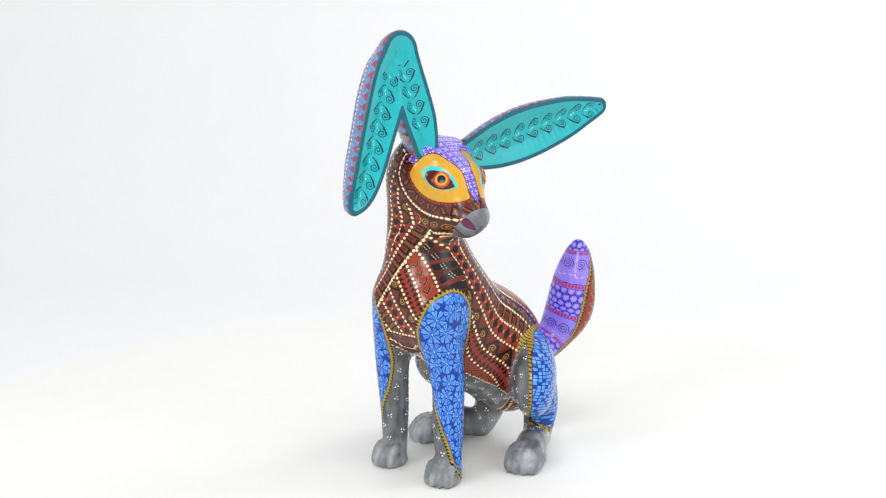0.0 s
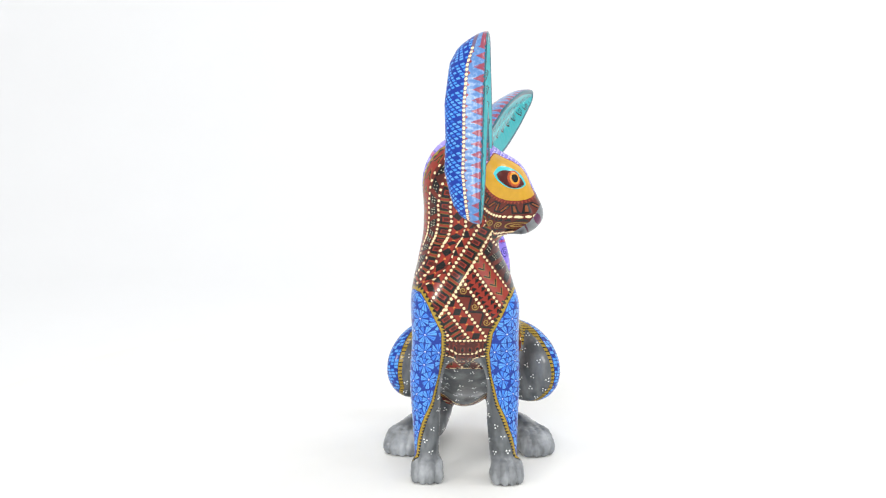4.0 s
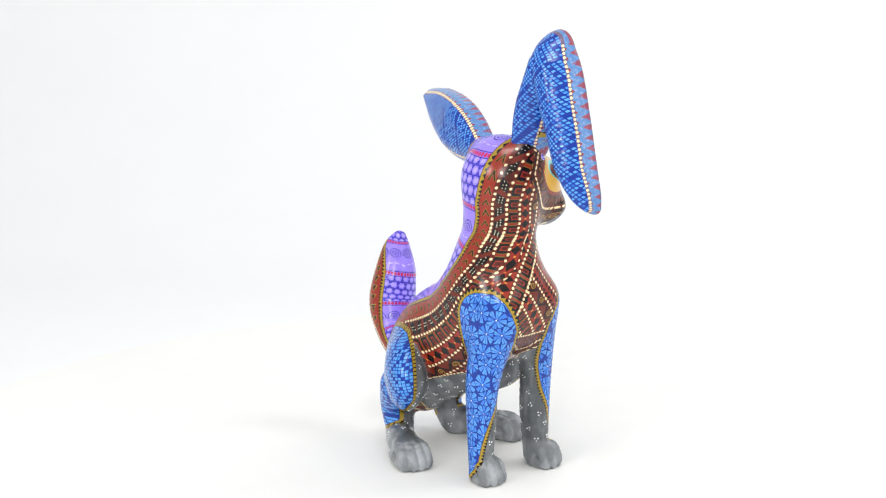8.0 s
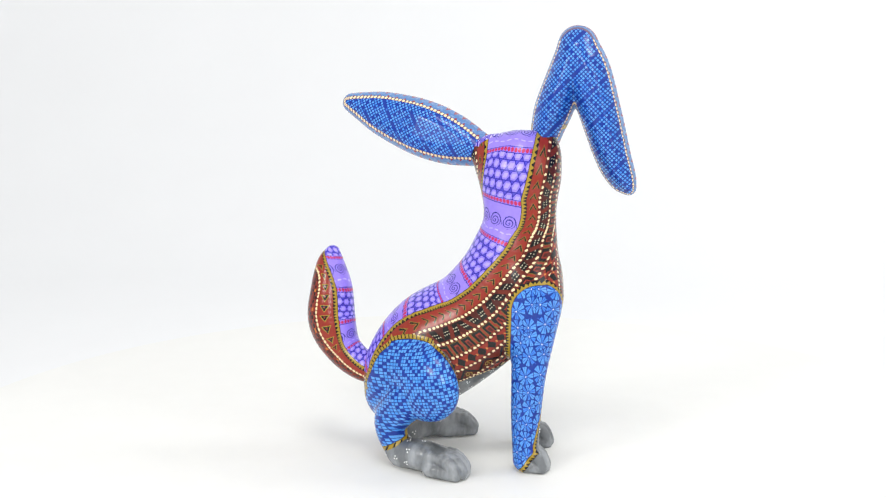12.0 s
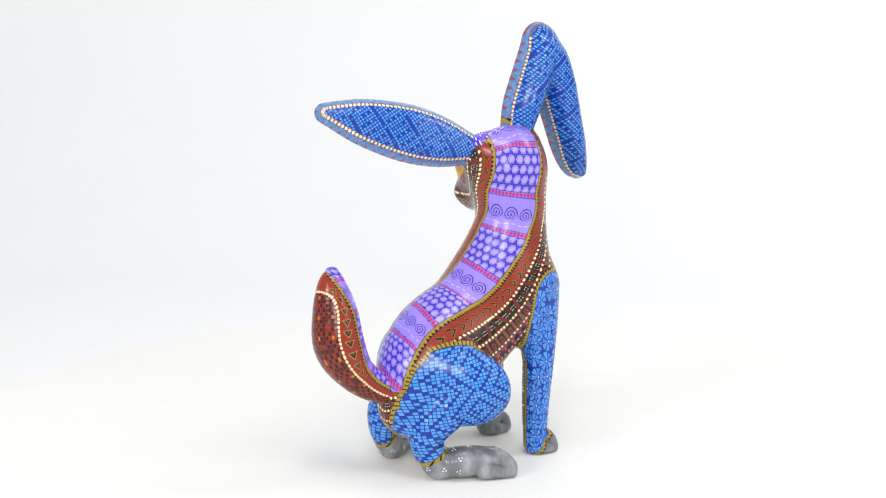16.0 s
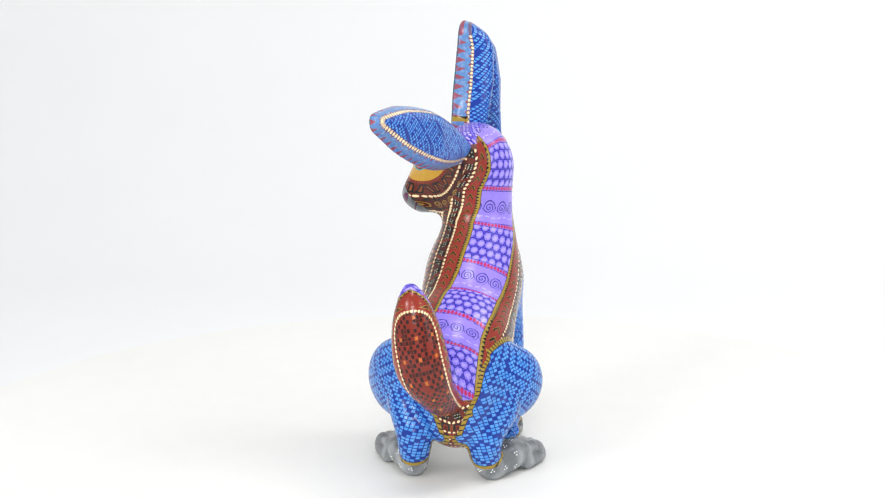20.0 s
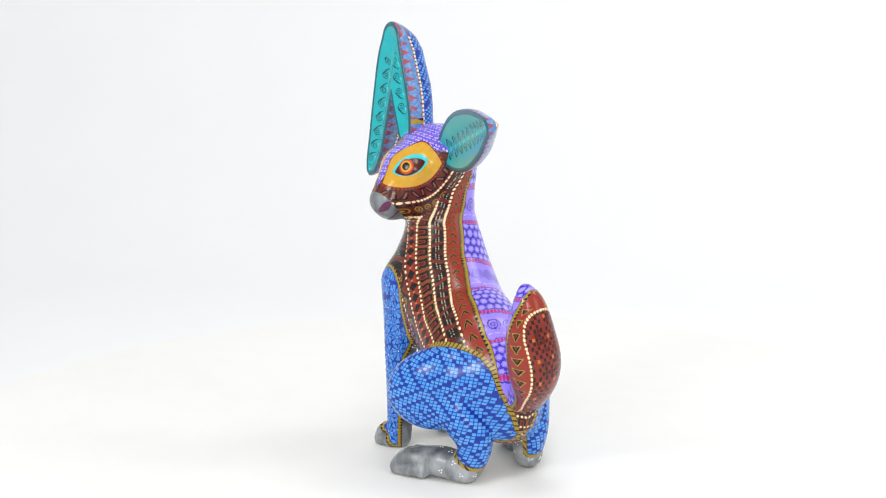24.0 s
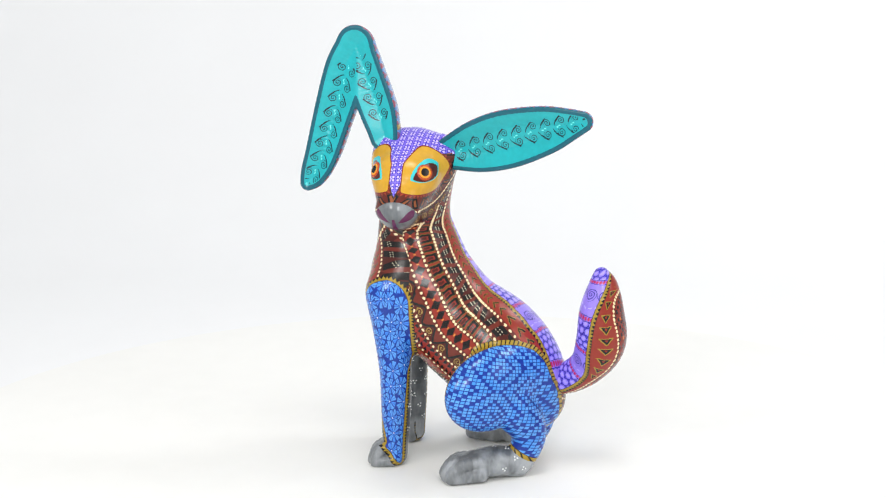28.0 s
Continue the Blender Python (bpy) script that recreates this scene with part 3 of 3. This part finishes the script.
def iris_paint():
    pa = Paint("iris_paint", "7a2410", 0.25)
    x, y, z = pa.place()
    r = length2(x, y) * 0.92
    pa.lay(r < 6.0, "c9501d")
    ray = (y.angle(x) * (14 / math.pi)).tri()
    pa.lay((r < 6.4) & (r > 4.4) & (ray > 0.7), "8f2f12")
    pa.lay(r < 4.5, "e79a2a")
    pa.lay(r < 3.1, "0c0807")
    return pa.done()


# ---- the figure ----
coat = coat_paint("painted_coat", False)
face = coat_paint("painted_face", True)
ear_coat, tail_coat = ear_paint("painted_ear"), tail_paint("painted_tail")
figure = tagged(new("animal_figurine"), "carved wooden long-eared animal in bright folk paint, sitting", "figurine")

V, NRM, QUADS = mesh_field(animal, (-92, -88, -4), (102, 92, 294), 0.00155)
P = V / MM
SPINE = paramline([(-66, 0, 40, 26), (-54, 0, 62, 33), (-44, 0, 78, 39), (-22, 0, 95, 45), (9, -1, 118, 45), (33, -2, 149, 43), (43, -4, 178, 36),
                   (46, -5, 203, 29.5), (47, -5, 228, 28), (47, -3, 250, 28), (46, 6, 262, 27), (46, 22, 258, 25), (45, 42, 234, 16)], 420, (-0.6, 0, 0.8))
S_ALONG, PHI, RAD, WHICH = along_line(SPINE, P)
# the lilac back swings from the spine to the back of the turned head
zs = SPINE[0][:, 2]
TWIST = np.interp(SPINE[1], SPINE[1][[0, 190, 225, 262, 300, 330, 360, 419]], [0, 2, 14, 40, 58, 72, 84, 90])[WHICH]
ang = np.degrees(PHI) - TWIST
ang = (ang + 180) % 360 - 180
M_ACROSS = np.radians(ang) * np.clip(RAD, 14, 48)
M_ACROSS = M_ACROSS - np.interp(S_ALONG, [38, 65, 85, 110, 140, 165, 190, 210, 235], [-3, -1, 5, 8, 15, 18, 15, 9, 0])

# the lilac stripe ends at the tail
OUT = np.where((P[:, 0] < -44) & (P[:, 2] < 66), np.maximum(np.abs(M_ACROSS), 27 + np.abs(P[:, 1]) * 0.6), np.abs(M_ACROSS))
rump = (P[:, 0] < -58) & (P[:, 2] < 76)
OUT = np.where(rump, 26.5 + np.maximum(78 - P[:, 2], 0) + 0.35 * np.abs(P[:, 1]), OUT)
S_ALONG = np.where(rump, P[:, 1], S_ALONG)
D = nodes_of(V)
side = np.where(P[:, 1] < 0, -1.0, 1.0)
lat = side * (P[:, 1] - 1)


def near_flat(points, x, z, n=60):
    """Distance, seen from the side, to a limb of circles (x, z, radius)."""
    out = np.full(len(x), 99.0)
    for cx, cz, r in spline(points, n):
        out = np.minimum(out, np.hypot(x - cx, z - cz) - r)
    return out


# blue patches on the forelegs: the outer side, narrowing to the heel
X, Y, Z = P.T
onleg = np.where(side < 0, D["fore", -1], D["fore", 1]) < D["trunk"]
flat = -near_flat([(61, 141, 20.5), (60, 120, 20), (57.5, 95, 18), (55.5, 70, 17)], np.minimum(X, 63), Z)
flat = np.where((Z < 88) & onleg, 40, flat)
inner = lat - np.interp(Z, [0, 18, 35, 55, 66, 95, 112, 130, 155, 172], [41, 36, 32, 28, 25, 19.5, 18, 20.5, 33, 46])
inner = inner - np.interp(Z, [0, 20, 45, 70, 90], [1.9, 1.3, 0.5, 0.1, 0.0]) * (X - 54) - np.where(side < 0, np.interp(Z, [20, 45, 110, 135], [0, 3.5, 3.5, 0]), 0)
behind = np.where(side > 0, np.interp(Z, [0, 30, 60, 90], [39, 38, 36, 32]), 30.5)
inner = np.where(Z < 104, np.minimum(inner, lat - behind + 0.9 * (X - 46) + np.maximum(Z - 84, 0) * 0.6), inner)
inner = np.where(Z < 36, np.minimum(inner, 46 + 0.7 * Z - X), inner)
FORE = np.minimum(flat, inner * 0.92)
FORE = np.where(X < 20, -20, FORE)
# blue patches on the hind legs: all but the inner face and the foot
ring = (1 - np.sqrt(((X + 40) / 43) ** 2 + ((Z - 72) / 41) ** 2)) * 40
ring = np.where(Z < 62, np.maximum(ring, (62 - Z) * 2), ring)
high = np.clip((Z - 40) / 20, 0, 1)
inside = high * ((lat - np.where(side > 0, 44, 39)) - 0.62 * (X + 34)) + (1 - high) * ((lat - 28) - 0.9 * (X + 55))
outward = NRM[:, 0] * -0.68 + NRM[:, 1] * 0.73
inside = np.where((side > 0) & (Z > 40), high * np.minimum((outward + 0.25) * 20, (lat - 38) - 0.62 * (X + 34)) + (1 - high) * inside, inside)
HIND = np.minimum(ring, inside * 0.85)
rear = lat - np.interp(Z, [40, 46, 60, 80, 97, 112], [-20, 9, 14, 23, 26, 33])
HIND = np.minimum(HIND, rear + np.maximum(X + 62, 0) * 1.2)
ankle = (Z - 20) * 0.84 - (X + 63) * 0.45
HIND = np.minimum(HIND, np.maximum(ankle, np.minimum(Z - 44, 30)))
HIND = np.where(X > 20, -20, HIND)
Q_EDGE = np.where(X > 22, np.where(Z < 130, Z - 130, 23 * np.arctan2(Z - 130, np.abs(X - 59))), 40 * np.arctan2(Z - 76, X + 40))
# grey underside
limit = np.interp(X, [-70, -45, -30, -7, 42, 60, 75, 100], [-40, 8, 60, 74, 90, 103, 111, 114])
limit = limit - 9 * np.clip((Y - 5) / 20, 0, 1) * np.interp(X, [-10, 30], [1, 0])
LOW = Z - limit
fore_d = np.where(side < 0, D["fore", -1], D["fore", 1])
foot_d = np.where(side < 0, D["foot", -1], D["foot", 1])
hind_d = np.where(side < 0, D["thigh", -1], D["thigh", 1])
trunk_d = D["trunk"]
SKIN = np.maximum(np.where((fore_d < trunk_d) & (Z < 97), 1.0, -1.0), np.where((np.minimum(foot_d, hind_d) < trunk_d - 0.0005), 1.0, -1.0))
U = np.where(X > 22, 20 * np.arctan2(side * (P[:, 1]) - 30, X - 55), 38 * np.arctan2(0.73 * (X + 32) + 0.68 * (lat - 40), np.maximum(-0.68 * (X + 32) + 0.73 * (lat - 40) + 22, 0.5)))
SKEW = np.clip(M_ACROSS, -26, 26)
PAN = np.interp(-(S_ALONG + 0.15 * SKEW), [-352, -262, -232.5, -192, -146, -111, -75, -57, -39, 20], [-2.4, 0, 1, 2, 3, 4, 5, 6, 7, 9])
high = Z + 0.7 * np.maximum(Y + 24, 0) * (Z > 250) + 0.08 * SKEW
w = np.clip((Z - 222) / 20, 0, 1)
PAN = PAN * (1 - w) + w * (1 - (high - 231.3) / 40.5)


def slope(f):
    """How fast the field f grows along the surface, per millimetre."""
    e = np.concatenate([QUADS[:, [0, 1]], QUADS[:, [1, 2]], QUADS[:, [2, 3]], QUADS[:, [3, 0]]])
    e = np.concatenate([e, e[:, ::-1]])
    v = P[e[:, 1]] - P[e[:, 0]]
    df = f[e[:, 1]] - f[e[:, 0]]
    n = len(P)
    m = np.zeros((n, 3, 3))
    rhs = np.zeros((n, 3))
    for i in range(3):
        rhs[:, i] = np.bincount(e[:, 0], v[:, i] * df, n)
        for j in range(3):
            m[:, i, j] = np.bincount(e[:, 0], v[:, i] * v[:, j], n)
    m += np.eye(3) * 0.05 + NRM[:, :, None] * NRM[:, None, :] * 5
    return np.linalg.norm(np.linalg.solve(m, rhs[:, :, None])[:, :, 0], axis=1)


def even(f):
    """The field f made to measure millimetres along the surface."""
    return f / np.clip(slope(f), 0.1, 3)


FORE, HIND, LOW = even(FORE), even(HIND), even(LOW)
GS, GO = np.clip(slope(S_ALONG), 0.35, 2.2), np.clip(slope(OUT), 0.5, 2.0)
# the same for the slanting bands of the breast
one = (Y - 14) * -0.843 + (Z - 200) * 0.538
GB = np.where(one > 0, slope(Y * 0.538 + Z * 0.843), slope(Y * 0.586 - Z * 0.81))
GW = np.where(one > 0, slope(one), slope(Y * 0.81 + Z * 0.586))
ATTR = dict(pan=PAN, gb=np.clip(GB, 0.3, 1.2), gw=np.clip(GW, 0.3, 1.2), gs=GS, go=GO, gl=np.clip(slope(LOW), 0.25, 2.5), s=S_ALONG, m=np.clip(M_ACROSS, -40, 40), out=OUT, r=RAD, low=LOW, front=np.where((X > 50) & (lat < 34), 1.0, -1.0), fore=FORE, hind=HIND, q=Q_EDGE, u=U, v=Z, skin=SKIN)

# the face
EYES = {1: (25.1, 44, 254), -1: (69.8, 37.7, 254)}
bearing = np.degrees(np.arctan2(X - 45.5, Y)) - 4          # round the head from straight ahead, to its right
IRIS = {}
for k in (1, -1):
    p = np.array([EYES[k]]) * MM
    for _ in range(4):
        g = np.array([(animal(p + d) - animal(p - d))[0] for d in np.eye(3) * 0.0005]) / 0.001
        p = p - animal(p)[:, None] * g / (g @ g)
    IRIS[k] = (p[0], g)
mask_edge = np.full(len(P), 60.0)
rim, lid, turned = mask_edge.copy(), mask_edge.copy(), np.zeros(len(P))
for k in (1, -1):
    mine = (bearing < 0) if k > 0 else (bearing >= 0)
    ex, ey, ez = IRIS[k][0] / MM
    spot = np.stack([(np.abs(bearing) - abs(math.degrees(math.atan2(ex - 45.5, ey)) - 4)) * 0.77, np.zeros(len(P)), Z - ez], 1)
    for arr, mid, half, up, down, tilt in ((mask_edge, (5.0, -5.7), 26, 24, 11, 18), (rim, (3, -0.4), 15.2, 9.6, 7.0, 21.6), (lid, (2.6, -0.9), 12.6, 6.9, 6.2, 21.6)):
        e = lens(spot[:, 0], spot[:, 2], mid, half, up, down, tilt)
        e = np.where((np.abs(bearing) < 105) & (Z > 205), e, 60)
        arr[mine] = e[mine]
    mask_edge[mine] = np.maximum(mask_edge, 5.5 - np.abs(X - 46 - Y * 0.05))[mine]
    turned[mine] = (np.arctan2(spot[:, 2], spot[:, 0]) * 26)[mine]
fx = P[:, 0] - 45.5 - Y * 0.055
HEAD = dict(pan=PAN, gs=GS, go=GO, s=S_ALONG, m=np.clip(M_ACROSS, -40, 40), out=OUT, r=RAD, mask_edge=mask_edge, rim=rim, lid=lid, turn=turned, fx=fx, fz=(Z - Y) * 0.75,
            brow=np.where((P[:, 1] > -7) & ((X < 58) | (Y > 9)), np.where(P[:, 2] > 270 - 5 * (Y > 5), 5.0, (P[:, 2] - 234) * 0.42 - np.abs(fx)), -5.0),
            face=np.where((Y > -6) & (Z < 272) & ((mask_edge < 19) | (Y > 10)), 1.0, -1.0))
ahead, above = np.array((0.0, 0.8, -0.6)), np.array((0.0, 0.6, 0.8))
w = P - np.array((48, 45.5, 223))
HEAD.update(nose=np.where(P[:, 1] > 20, w @ ahead - 6.5 + np.maximum(-(w @ above), 0) * 0.25, -9.0), nx=w[:, 0], nv=w @ above)

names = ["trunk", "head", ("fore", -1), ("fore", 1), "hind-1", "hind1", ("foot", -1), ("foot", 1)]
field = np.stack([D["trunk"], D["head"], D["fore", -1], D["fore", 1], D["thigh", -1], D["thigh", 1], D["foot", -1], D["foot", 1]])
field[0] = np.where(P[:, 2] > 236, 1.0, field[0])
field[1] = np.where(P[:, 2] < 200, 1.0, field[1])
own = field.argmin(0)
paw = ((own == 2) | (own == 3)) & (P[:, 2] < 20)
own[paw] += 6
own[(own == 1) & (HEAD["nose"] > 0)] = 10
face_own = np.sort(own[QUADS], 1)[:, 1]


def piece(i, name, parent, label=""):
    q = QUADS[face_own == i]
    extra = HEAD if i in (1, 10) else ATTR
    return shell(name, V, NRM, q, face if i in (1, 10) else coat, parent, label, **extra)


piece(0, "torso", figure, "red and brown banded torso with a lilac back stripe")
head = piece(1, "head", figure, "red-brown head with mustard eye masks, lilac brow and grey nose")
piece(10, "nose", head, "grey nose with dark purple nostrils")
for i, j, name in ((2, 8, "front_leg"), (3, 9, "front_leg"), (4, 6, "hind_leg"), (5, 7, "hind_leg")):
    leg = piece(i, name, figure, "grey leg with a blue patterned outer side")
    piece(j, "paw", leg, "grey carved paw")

# white dots in threes, scattered over the grey skin
bare = ((SKIN > 0) | (LOW < -3)) & (FORE < -6.5) & (HIND < -6.5) & (OUT > 30) & (Z > np.where(X > 20, 24, np.where(X < -44, 7, 27))) & (Z < 105)
rng = np.random.default_rng(4)
chosen = np.zeros((0, 3))
dot_v, dot_n, dot_f = [], [], []
for i in rng.permutation(np.nonzero(bare)[0]):
    if len(chosen) and ((chosen - P[i]) ** 2).sum(1).min() < 10.5 ** 2:
        continue
    chosen = np.vstack([chosen, P[i]])
    n = NRM[i]
    e = np.cross(n, (0.3, 0.2, 1.0))
    e /= np.linalg.norm(e)
    f = np.cross(n, e)
    start = rng.uniform(0, 2 * math.pi)
    for k in range(3):
        a = start + k * 2.1
        mid = P[i] + 1.5 * (math.cos(a) * e + math.sin(a) * f)
        r = rng.uniform(0.62, 0.85)
        first = len(dot_v)
        for rad, up in ((r, -0.25), (r * 0.75, 0.2), (0, 0.3)):
            for q in range(8 if rad else 1):
                b = q * math.pi / 4
                dot_v.append((mid + n * up + rad * (math.cos(b) * e + math.sin(b) * f)) * MM)
        for q in range(8):
            p = (q + 1) % 8
            dot_f.append((first + q, first + p, first + 8 + p, first + 8 + q))
            dot_f.append((first + 8 + q, first + 8 + p, first + 16))
me = bpy.data.meshes.new("paint_dots")
me.from_pydata([tuple(v) for v in dot_v], [], dot_f)
me.shade_smooth()
me.materials.append(simple("white_paint", "eef1f0", 0.4))
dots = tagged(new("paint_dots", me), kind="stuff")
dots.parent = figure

iris = iris_paint()
for k in (1, -1):
    p, g = IRIS[k]
    bm = bmesh.new()
    bmesh.ops.create_uvsphere(bm, u_segments=32, v_segments=16, radius=1)
    bmesh.ops.scale(bm, vec=(0.0067, 0.0067, 0.0018), verts=bm.verts)
    me = bpy.data.meshes.new("eye")
    bm.to_mesh(me)
    bm.free()
    me.shade_smooth()
    me.materials.append(iris)
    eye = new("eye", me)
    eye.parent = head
    eye["label"] = "round orange eye with a black pupil"
    eye.matrix_basis = Matrix.Translation(Vector(p - g * 0.0010)) @ Vector(g).to_track_quat("Z", "Y").to_matrix().to_4x4()

for ear, lo, hi, label in ((folded, (44, -34, 222), (152, 30, 380), "folded ear, teal inside and blue behind"),
                           (spread, (-132, -24, 226), (40, 92, 330), "long outstretched ear, teal inside and blue behind")):
    v, nn, q = mesh_field(ear, lo, hi, 0.0014)
    a, b, n = ear.flat(v)
    d = ear.edge(a, b)
    es, ec, best = np.zeros(len(v)), np.zeros(len(v)), np.full(len(v), 9.0)
    start = 0.0
    for lobe in ear.lobes:
        fine = np.stack([np.interp(np.linspace(0, 1, 300), np.linspace(0, 1, len(lobe)), lobe[:, i]) for i in range(3)], 1)
        tan = np.gradient(fine[:, :2], axis=0)
        tan /= np.linalg.norm(tan, axis=1, keepdims=True)
        ll = np.concatenate([[0], np.cumsum(np.linalg.norm(np.diff(fine[:, :2], axis=0), axis=1))]) + start
        start = ll[-1]
        for i in range(300):
            dx, dy = a - fine[i, 0], b - fine[i, 1]
            e = np.hypot(dx, dy) - fine[i, 2] * 0.3
            m = e < best
            best[m], es[m], ec[m] = e[m], ll[i], (dx * tan[i, 1] - dy * tan[i, 0])[m]
    tip = (a - fine[-1, 0]) * tan[-1, 0] + (b - fine[-1, 1]) * tan[-1, 1]
    off = (a - fine[-1, 0]) * tan[-1, 1] - (b - fine[-1, 1]) * tan[-1, 0]
    per = es + np.where((tip > 0) & (es > start - 0.001), (fine[-1, 2] + 0.002) * np.arctan2(tip, np.abs(off)), 0)
    deep = ear.thick * (0.52 if len(ear.lobes) > 1 else 0.78) * np.interp(a / MM, *ear.taper)
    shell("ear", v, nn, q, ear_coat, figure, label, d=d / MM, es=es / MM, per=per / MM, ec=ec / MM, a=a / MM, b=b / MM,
          foot=np.where(es < 0.045, a / MM - (13 if len(ear.lobes) > 1 else 3), 20.0), bare=(0.0015 - n - deep) / MM, wall=np.clip((0.0015 - n) / deep, 0, 2), bent=np.full(len(v), float(len(ear.lobes) > 1)), inner=np.where((nn @ ear.w > 0.45), 1.0, 0.0))

v, nn, q = mesh_field(brush, (-148, -25, 40), (-55, 62, 186), 0.0015)
TAIL = paramline([(-50, 0, 71, 10), (-70, 2, 73, 12), (-90, 6, 78, 13.5), (-107.5, 12, 92, 16), (-117.5, 17.5, 114, 20.6), (-118, 23, 140, 18.5), (-118.5, 26, 161, 10.5), (-117, 28, 178, 3)], 240, (0.2, 0, 1))
s, ph, r, _ = along_line(TAIL, v / MM)
turn = (ph - radians(22) + math.pi) % (2 * math.pi) - math.pi
turn = turn * (0.85 * r + 2.5)
rear = (np.abs(turn) / (0.85 * r + 2.5) - math.pi) * np.sign(turn) * r * 1.05
past = np.maximum(s - (TAIL[1][-1] - 43), 0)
arch = np.hypot(rear, past) - np.interp(s, [20, 60, 90, 140], [9, 18, 20.5, 20.5])
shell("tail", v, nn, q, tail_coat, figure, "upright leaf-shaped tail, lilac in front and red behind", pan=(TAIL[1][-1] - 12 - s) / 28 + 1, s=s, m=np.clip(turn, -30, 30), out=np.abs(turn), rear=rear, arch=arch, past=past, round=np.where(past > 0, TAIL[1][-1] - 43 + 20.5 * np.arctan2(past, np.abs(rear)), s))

# ---- table and backdrop ----
white = simple("matt_white", "f0f0ed", 0.55, 0.02, 30)
paper = simple("white_paper", "f2f3f4", 0.7, 0.015, 6)


def disc(name, radius, thick, material):
    bm = bmesh.new()
    bmesh.ops.create_cone(bm, cap_ends=True, segments=180, radius1=radius, radius2=radius, depth=thick)
    bmesh.ops.bevel(bm, geom=[e for e in bm.edges if abs(e.verts[0].co.z - e.verts[1].co.z) < 1e-5], offset=0.003, segments=3, affect="EDGES")
    bmesh.ops.translate(bm, verts=bm.verts, vec=(0, 0, -thick / 2))
    me = bpy.data.meshes.new(name)
    bm.to_mesh(me)
    bm.free()
    me.materials.append(material)
    return new(name, me)


table = tagged(new("turntable"), "round matt white display turntable", "turntable")
top = disc("tabletop", 0.505, 0.018, white)
foot = disc("base", 0.30, 0.042, white)
top.parent = foot.parent = table
foot.location.z = -0.018


def sweep():
    """A seamless sheet: floor, a wide bend and a wall."""
    bm = bmesh.new()
    profile = [(-3.0, 0.0), (0.9, 0.0)]
    for k in range(1, 17):
        a = k / 16 * math.pi / 2
        profile.append((0.9 + 0.9 * math.sin(a), 0.9 - 0.9 * math.cos(a)))
    profile.append((1.8, 3.2))
    rows = [[bm.verts.new((x, y, z - 0.06)) for x in (-3.0, 3.0)] for y, z in profile]
    for a, b in zip(rows, rows[1:]):
        bm.faces.new((a[0], a[1], b[1], b[0]))
    me = bpy.data.meshes.new("backdrop")
    bm.to_mesh(me)
    bm.free()
    me.shade_smooth()
    me.materials.append(paper)
    return new("backdrop", me)


tagged(sweep(), "seamless white paper sweep behind the turntable", "backdrop", kind="structure")


def motions():
    rows = []
    for k in range(29):
        t = 1.0 * k
        rows.append((t, pose(0, 0, 0, 0, 0, TURN * (t - SIDE_ON))))
    walk(figure, rows)
    walk(table, rows)


motions()
